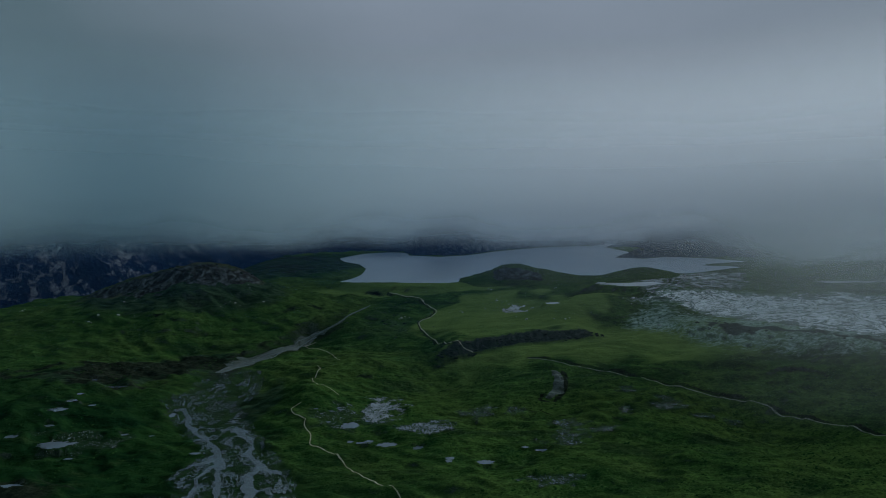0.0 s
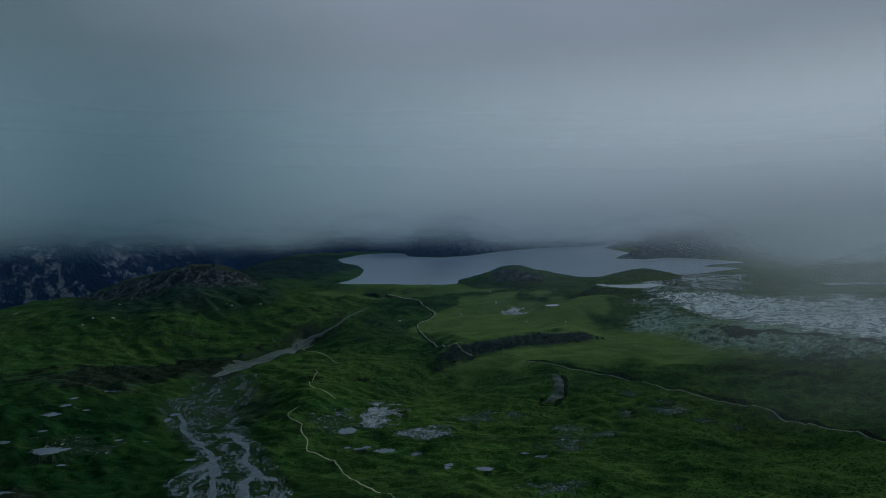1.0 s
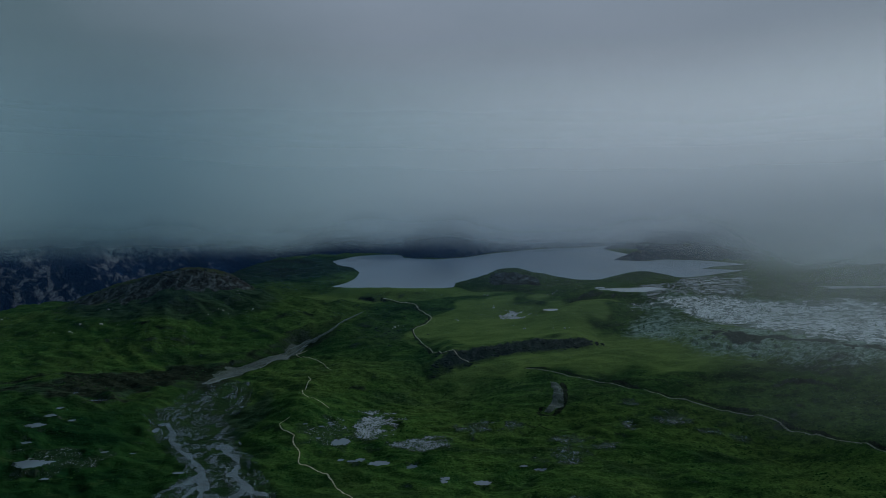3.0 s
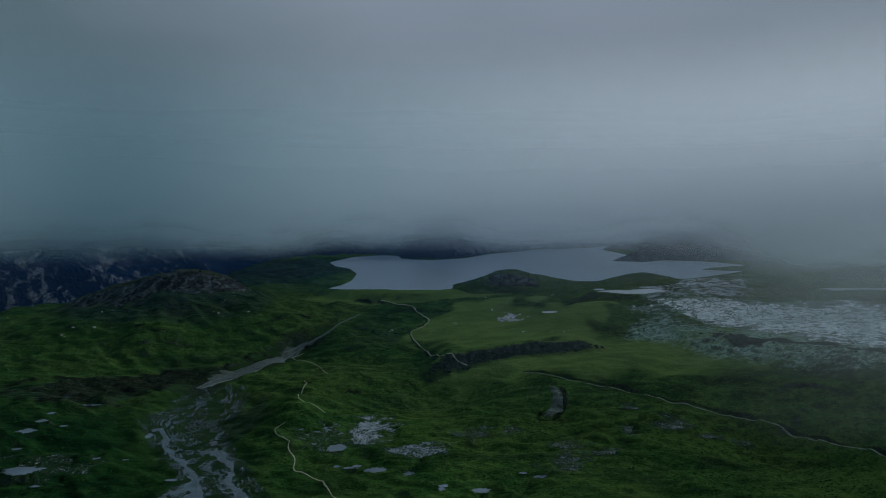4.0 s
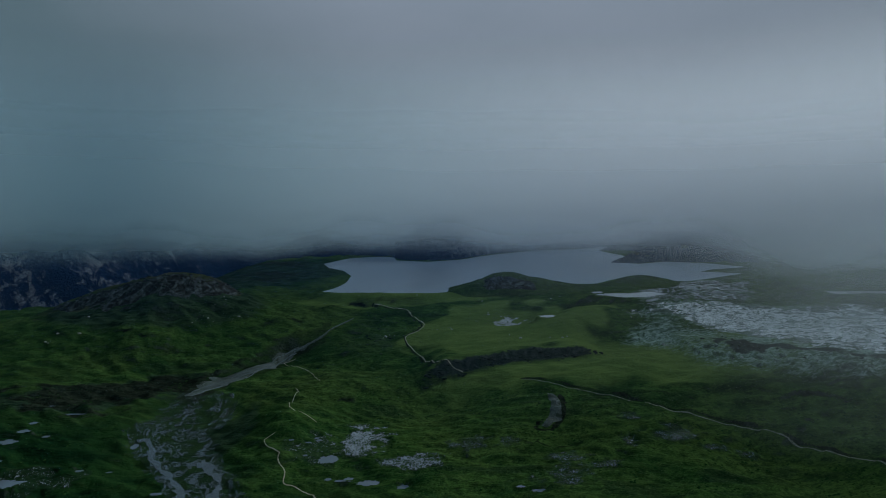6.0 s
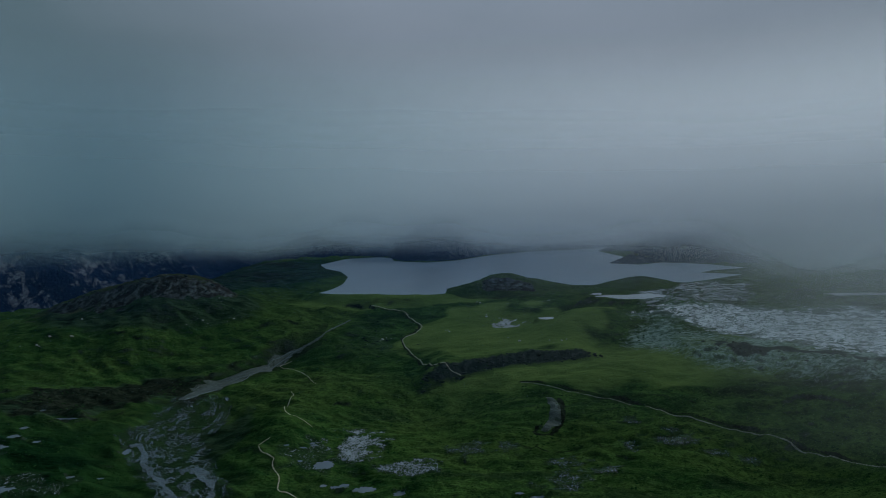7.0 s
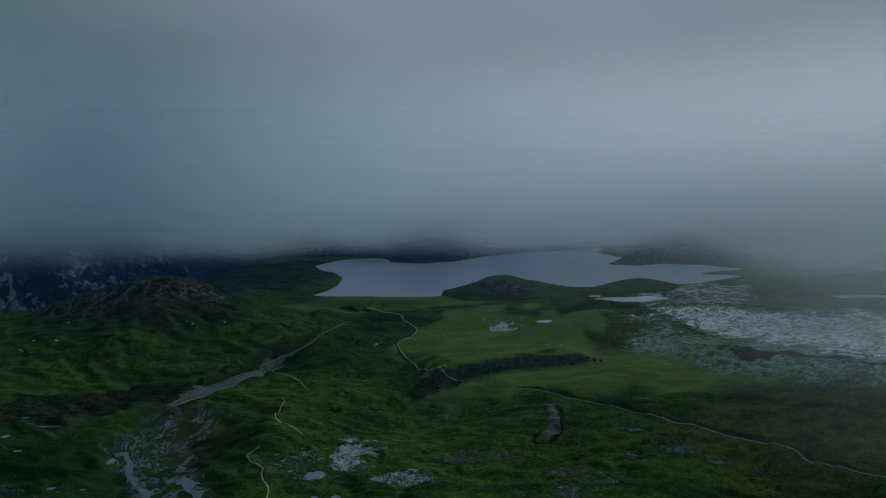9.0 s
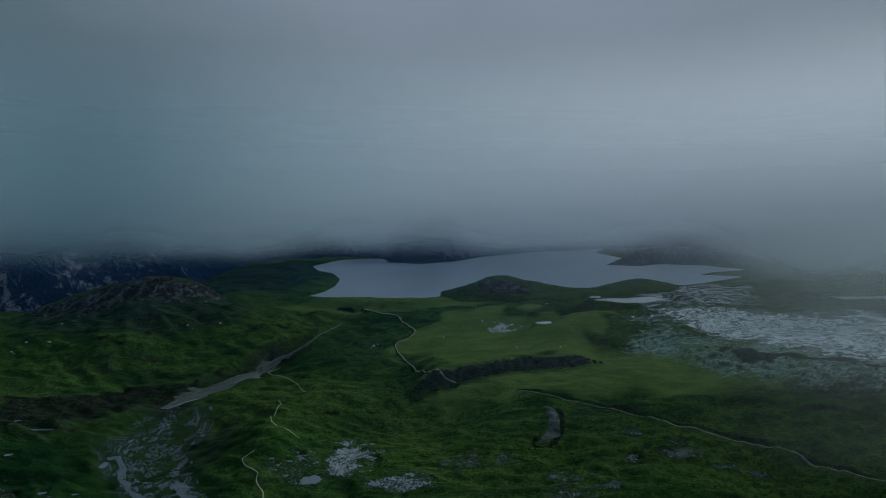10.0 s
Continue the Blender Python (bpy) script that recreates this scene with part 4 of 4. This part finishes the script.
def mountain_top(x, y):
    d, a, s = to_line(x, y, FOOT)
    d = -d * s
    west = 1 - smooth(-520, -250, x)
    cliff = hill(x, y, 10, 1420, 110, 110)
    up = np.maximum(d, 0)
    z = macro(x, y) + np.where(d > 0, (48 + 34 * west + 26 * cliff) * (1 - np.exp(-up / (70 - 25 * west - 30 * cliff))) + 0.20 * up, 0.5 * d)
    crag = (24 - 12 * west) * fractal(x, y, 150, 5, 0.52, 90) + (20 - 8 * west) * (fractal(x, y, 85, 5, 0.55, 91, True) - 0.55)
    z = np.where(z > 0, 150 * np.tanh(z / 150), z)
    return z + 0.6 * crag * smooth(0, 90, d) + 3.5 * (fractal(x, y, 18, 3, 0.55, 95, True) - 0.6) * smooth(2, 25, d)


def mountain_values(x, y, z, steep):
    west = 1 - smooth(-460, -300, x)
    return [("pale", np.clip(west * 0.75 * (1 - 0.5 * smooth(30, 75, z)) + 0.9 * smooth(-20, 60, x) + 0.25, 0, 1)), ("grass", 0.5 * (1 - smooth(0.25, 0.6, steep)) * (1 - smooth(5, 40, z))), ("snow", smooth(70, 105, z) * (1 - smooth(0.6, 1.1, steep)) * (1 - west))]


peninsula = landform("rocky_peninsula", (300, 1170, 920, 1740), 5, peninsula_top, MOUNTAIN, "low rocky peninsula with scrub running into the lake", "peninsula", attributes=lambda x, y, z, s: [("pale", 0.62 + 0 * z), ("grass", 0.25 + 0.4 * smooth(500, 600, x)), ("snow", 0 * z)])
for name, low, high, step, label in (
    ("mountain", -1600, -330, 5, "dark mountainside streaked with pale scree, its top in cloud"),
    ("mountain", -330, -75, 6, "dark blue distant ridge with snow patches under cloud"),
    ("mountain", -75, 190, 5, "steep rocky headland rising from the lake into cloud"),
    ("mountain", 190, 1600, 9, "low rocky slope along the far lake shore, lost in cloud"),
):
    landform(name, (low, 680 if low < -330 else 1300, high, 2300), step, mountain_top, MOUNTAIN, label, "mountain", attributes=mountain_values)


# ---- stones and tussocks ----
def boulder_mesh(seed):
    bm = bmesh.new()
    bmesh.ops.create_icosphere(bm, subdivisions=2, radius=1.0)
    for v in bm.verts:
        p = v.co.normalized()
        k = 1 + 0.42 * noise.noise(p * 1.4 + Vector((seed * 7.1, 0, 0))) + 0.16 * noise.noise(p * 4 + Vector((0, seed * 3.3, 0)))
        v.co = Vector((p.x * 1.25, p.y, max(p.z, -0.45) * 0.7)) * k
    me = bpy.data.meshes.new("boulder")
    bm.to_mesh(me)
    bm.free()
    me.materials.append(STONE)
    return me


BOULDERS = [(-379, 802), (-364, 711), (-354, 672), (-342, 709), (79, 647), (-42, 665), (240, 663), (116, 645), (194, 609), (238, 561), (60, 765), (144, 865), (60, 855), (554, 1116), (284, 714), (-97, 935), (-19, 919), (-257, 892), (19, 692), (-240, 778), (-209, 785), (-466, 747)]
shapes = [boulder_mesh(k) for k in range(4)]
rng = random.Random(5)
spots = [(x, y, rng.uniform(0.7, 1.3)) for x, y in BOULDERS]
for x, y in BOULDERS:
    for k in range(rng.randint(1, 4)):
        spots.append((x + rng.gauss(0, 9), y + rng.gauss(0, 9), rng.uniform(0.25, 0.6)))
stone_x, stone_y = np.array([p[0] for p in spots]), np.array([p[1] for p in spots])
for k, (x, y, size) in enumerate(spots):
    stone = new("boulder", shapes[k % 4])
    stone.matrix_basis = pose(x, y, float(np.maximum(height(stone_x[k : k + 1], stone_y[k : k + 1])[0], 0)) + 0.15 * size, rng.uniform(-8, 8), rng.uniform(-8, 8), rng.uniform(0, 360)) @ Matrix.Diagonal((size, size, size, 1))
    tagged(stone, "pale weathered boulder lying in the grass" if size > 0.65 else "small pale stone in the grass", "boulder", "boulders in the pasture")


# Outcrops: slabs of dark rock that stick out of the scarp, the terrace edge and the hills.
def slab_mesh(seed):
    bm = bmesh.new()
    bmesh.ops.create_icosphere(bm, subdivisions=1, radius=1.0)
    for v in bm.verts:
        p = v.co.normalized()
        k = 1 + 0.5 * noise.noise(p * 1.3 + Vector((seed * 5.7, 1.0, 0)))
        v.co = Vector((p.x * 1.5, p.y * 0.8, p.z * 0.85)) * k
    me = bpy.data.meshes.new("rock")
    bm.to_mesh(me)
    bm.free()
    me.materials.append(OUTCROP)
    return me


slabs = [slab_mesh(k) for k in range(6)]


def rocks(owner, places, low, high, top):
    """Slabs at places, as parts of the ground or hill that they belong to."""
    px, py = np.array([p[0] for p in places]), np.array([p[1] for p in places])
    pz = top(px, py)
    for k, (x, y, z) in enumerate(zip(px, py, pz)):
        size = low + (high - low) * rng.random() ** 2.2
        rock = new("rock", slabs[k % 6])
        rock.parent = owner
        rock.matrix_basis = pose(float(x), float(y), float(z) + 0.05 * size, rng.uniform(-18, 18), rng.uniform(-18, 18), rng.uniform(-30, 30)) @ Matrix.Diagonal((size, size * rng.uniform(0.7, 1.2), size * rng.uniform(0.6, 1.2), 1))


def along(line, count, off, spread, start=0.0, stop=1.0):
    """Places beside a line, off to its right by about that much."""
    out = []
    for _ in range(count):
        t = rng.uniform(start, stop) * (len(line) - 1)
        n = min(int(t), len(line) - 2)
        (x0, y0), (x1, y1) = line[n], line[n + 1]
        run = math.hypot(x1 - x0, y1 - y0)
        d = off + rng.gauss(0, spread)
        out.append((x0 + (x1 - x0) * (t - n) + (y1 - y0) / run * d, y0 + (y1 - y0) * (t - n) - (x1 - x0) / run * d))
    return out


rocks(ground, along(SCARP, 110, 5, 3.2, 0.06, 0.9), 0.5, 2.4, height)
rocks(ground, along(TERRACE, 70, -5, 9, 0.3, 0.8), 0.4, 1.6, height)
rocks(ground, along(UPPER_TRAIL, 40, 3, 2, 0.1, 0.9), 0.4, 1.3, height)
rocks(ground, along(BANKS[0], 26, 4, 3), 0.4, 1.4, height)
rocks(ground, [(rng.gauss(-72, 22), rng.gauss(825, 38)) for _ in range(50)], 0.4, 1.5, height)
rocks(west_hill, [(rng.gauss(-345, 55), rng.gauss(910, 10)) for _ in range(120)], 0.5, 2.2, west_top)
rocks(knoll, [(104 + rng.uniform(-40, 40), rng.gauss(950, 5)) for _ in range(36)], 0.6, 2.6, knoll_top)
rocks(peninsula, [(rng.uniform(345, 560), rng.uniform(1262, 1420)) for _ in range(50)], 1.5, 5.0, peninsula_top)


def tussock_material():
    s = Shader("tussock_grass", Specular_IOR_Level=0.0)
    n = s.nodes.new("ShaderNodeNewGeometry")
    c = s.mix(s.ramp(n.outputs["Random Per Island"], 0.1, 0.9), (0.005, 0.024, 0.007), (0.017, 0.042, 0.012))
    return s.set(Base_Color=c, Roughness=0.95)


def tussocks(count):
    """Low clumps of grass, thicker in some stretches than in others."""
    r = np.random.RandomState(11)
    x, y = r.uniform(-560, 520, count), 400 + 540 * r.uniform(0, 1, count) ** 1.3
    keep = (gnoise(x, y, 60, 101) + 0.6 * gnoise(x, y, 18, 102) > 0.02) & (np.abs(x) < 0.72 * y + 20) & (soaked(x, y) < 0.6) & (meadowy(x, y) < 0.4)
    for line in (LOWER_TRAIL, MIDDLE_TRAIL, UPPER_TRAIL, TRACK, STREAM):
        keep &= to_line(x, y, line)[0] > (14 if line is STREAM else 2)
    for p in PONDS:
        keep &= np.hypot((x - p[0]) / p[2], (y - p[1]) / p[3]) > 1.35
    x, y = x[keep], y[keep]
    z, n = height(x, y), len(x)
    size = r.uniform(0.45, 1.25, n)
    turn = r.uniform(0, 6.28, n)
    co = np.zeros((n, 7, 3))
    for k in range(5):
        a = turn + k * 1.2566
        reach = size * r.uniform(0.7, 1.2, n)
        co[:, k] = np.stack([x + reach * 1.3 * np.cos(a), y + reach * np.sin(a), z - 0.25], 1)
    co[:, 5] = np.stack([x + 0.3 * size * np.cos(turn), y + 0.3 * size * np.sin(turn), z + size * r.uniform(0.35, 0.7, n)], 1)
    co[:, 6] = np.stack([x - 0.35 * size * np.cos(turn), y - 0.35 * size * np.sin(turn), z + size * r.uniform(0.25, 0.55, n)], 1)
    tri = np.array([(0, 1, 5), (1, 2, 5), (2, 6, 5), (2, 3, 6), (3, 4, 6), (4, 0, 5), (4, 5, 6)])
    faces = (np.arange(n)[:, None, None] * 7 + tri).reshape(-1, 3)
    me = bpy.data.meshes.new("grass_tussocks")
    me.vertices.add(7 * n)
    me.vertices.foreach_set("co", co.astype(np.float32).ravel())
    me.loops.add(faces.size)
    me.loops.foreach_set("vertex_index", faces.astype(np.int32).ravel())
    me.polygons.add(len(faces))
    me.polygons.foreach_set("loop_start", np.arange(0, faces.size, 3, dtype=np.int32))
    me.polygons.foreach_set("use_smooth", np.ones(len(faces), bool))
    me.update(calc_edges=True)
    me.materials.append(tussock_material())
    return tagged(new("grass_tussocks", me), "dark and pale grass tussocks scattered over the pasture", "grass", kind="stuff")


tussocks(22000)


# ---- low cloud: thin veils of mist one behind the other ----
def mist_material(name, base, soft, most, fade, east, salt):
    """Mist that thickens upwards from its base, lower to the east, and thins out again far above."""
    s = Shader(name)
    s.nodes.remove(s.bsdf)
    x, z = s.axis("X"), s.axis("Z")
    bearing = s.math("DIVIDE", x, s.axis("Y"))
    broad = s.noise(260 + 17 * salt, 4, 0.5, 0.6, s.scaled(1, 1, 1.7))
    wisp = s.noise(70 + 9 * salt, 5, 0.55, 0.8, s.scaled(0.7, 1, 1.6))
    level = s.math("ADD", z, s.math("MULTIPLY", s.ramp(bearing, 0.36, 0.62), east))
    level = s.math("ADD", level, s.ramp(bearing, 0.02, 0.12, 0.0, 14.0))
    level = s.math("ADD", level, s.ramp(bearing, 0.19, 0.28, 0.0, -10.0))
    level = s.math("ADD", level, s.ramp(bearing, -0.35, -0.10, -14.0, 0.0))
    level = s.math("ADD", level, s.math("MULTIPLY", s.math("SUBTRACT", broad, 0.5), 60.0))
    level = s.math("ADD", level, s.math("MULTIPLY", s.math("SUBTRACT", wisp, 0.5), 34.0))
    top = s.math("ADD", z, s.math("MULTIPLY", s.math("SUBTRACT", s.noise(420 + 31 * salt, 2, 0.4), 0.5), 120.0))
    thick = s.math("MULTIPLY", s.ramp(level, base, base + soft, 0.0, most), s.ramp(top, 0.2 * fade, fade * 2.8, 1.0, 0.0))
    thick = s.math("MULTIPLY", thick, s.attr("over"))
    if most < 0.3:
        thick = s.math("MULTIPLY", thick, s.math("ADD", s.ramp(bearing, -0.25, 0.2, 0.26 if salt > 3 else 0.05, 0.6 if salt > 3 else 0.24), s.ramp(bearing, 0.30, 0.60, 0.0, 1.0)))
    clear, front, back, cloud, both = (s.nodes.new(k) for k in ("ShaderNodeBsdfTransparent", "ShaderNodeBsdfDiffuse", "ShaderNodeBsdfTranslucent", "ShaderNodeMixShader", "ShaderNodeMixShader"))
    # Tones graded west to east: the veils' light and blue haze put into colour.
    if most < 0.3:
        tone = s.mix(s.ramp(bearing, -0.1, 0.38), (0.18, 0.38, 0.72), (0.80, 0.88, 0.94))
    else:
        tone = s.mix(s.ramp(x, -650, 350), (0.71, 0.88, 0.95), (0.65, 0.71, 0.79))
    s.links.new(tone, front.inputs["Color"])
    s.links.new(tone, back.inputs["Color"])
    s.links.new(front.outputs[0], cloud.inputs[1])
    s.links.new(back.outputs[0], cloud.inputs[2])
    cloud.inputs[0].default_value = 0.5
    s.links.new(thick, both.inputs[0])
    s.links.new(clear.outputs[0], both.inputs[1])
    s.links.new(cloud.outputs[0], both.inputs[2])
    s.links.new(both.outputs[0], s.out.inputs["Surface"])
    return s.mat


def mist_veil(distance, base, soft, most, fade, east, salt):
    """A bank of mist across the valley, bent round it and leaning back, thinning out towards the ground."""
    angle = np.radians(np.linspace(-62, 62, 125))
    up = np.concatenate([np.arange(0, 160, 8), np.linspace(160, fade * 3.6 + 330, 26)]) - 95
    A, U = np.meshgrid(angle, up)
    R = distance * (1 + 0.05 * np.sin(3.1 * A + 1.0)) - 0.25 * (U + 95)
    X, Y = R * np.sin(A), R * np.cos(A)
    land = np.maximum.reduce([macro(X, Y), np.where(to_line(X, Y, FOOT)[2] < 0, mountain_top(X, Y), -200), np.where(inside(X, Y, PENINSULA) > 0, peninsula_top(X, Y), -200)])
    over = smooth(-4.0, 30.0, U - np.maximum(land, np.where(inside(X, Y, LAKE) > 0, 0.0, -200.0))) * (1 - smooth(44, 61, np.degrees(np.abs(A))))
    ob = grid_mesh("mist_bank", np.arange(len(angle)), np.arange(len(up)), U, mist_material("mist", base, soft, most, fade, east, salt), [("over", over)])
    ob.data.vertices.foreach_set("co", np.stack([X, Y, U], -1).astype(np.float32).ravel())
    ob.data.update()
    return tagged(ob, "soft grey bank of low cloud hiding the mountains" if most > 0.3 else "thin veil of haze hanging over the pasture", "cloud" if most > 0.3 else "haze", "banks of low cloud", "structure")


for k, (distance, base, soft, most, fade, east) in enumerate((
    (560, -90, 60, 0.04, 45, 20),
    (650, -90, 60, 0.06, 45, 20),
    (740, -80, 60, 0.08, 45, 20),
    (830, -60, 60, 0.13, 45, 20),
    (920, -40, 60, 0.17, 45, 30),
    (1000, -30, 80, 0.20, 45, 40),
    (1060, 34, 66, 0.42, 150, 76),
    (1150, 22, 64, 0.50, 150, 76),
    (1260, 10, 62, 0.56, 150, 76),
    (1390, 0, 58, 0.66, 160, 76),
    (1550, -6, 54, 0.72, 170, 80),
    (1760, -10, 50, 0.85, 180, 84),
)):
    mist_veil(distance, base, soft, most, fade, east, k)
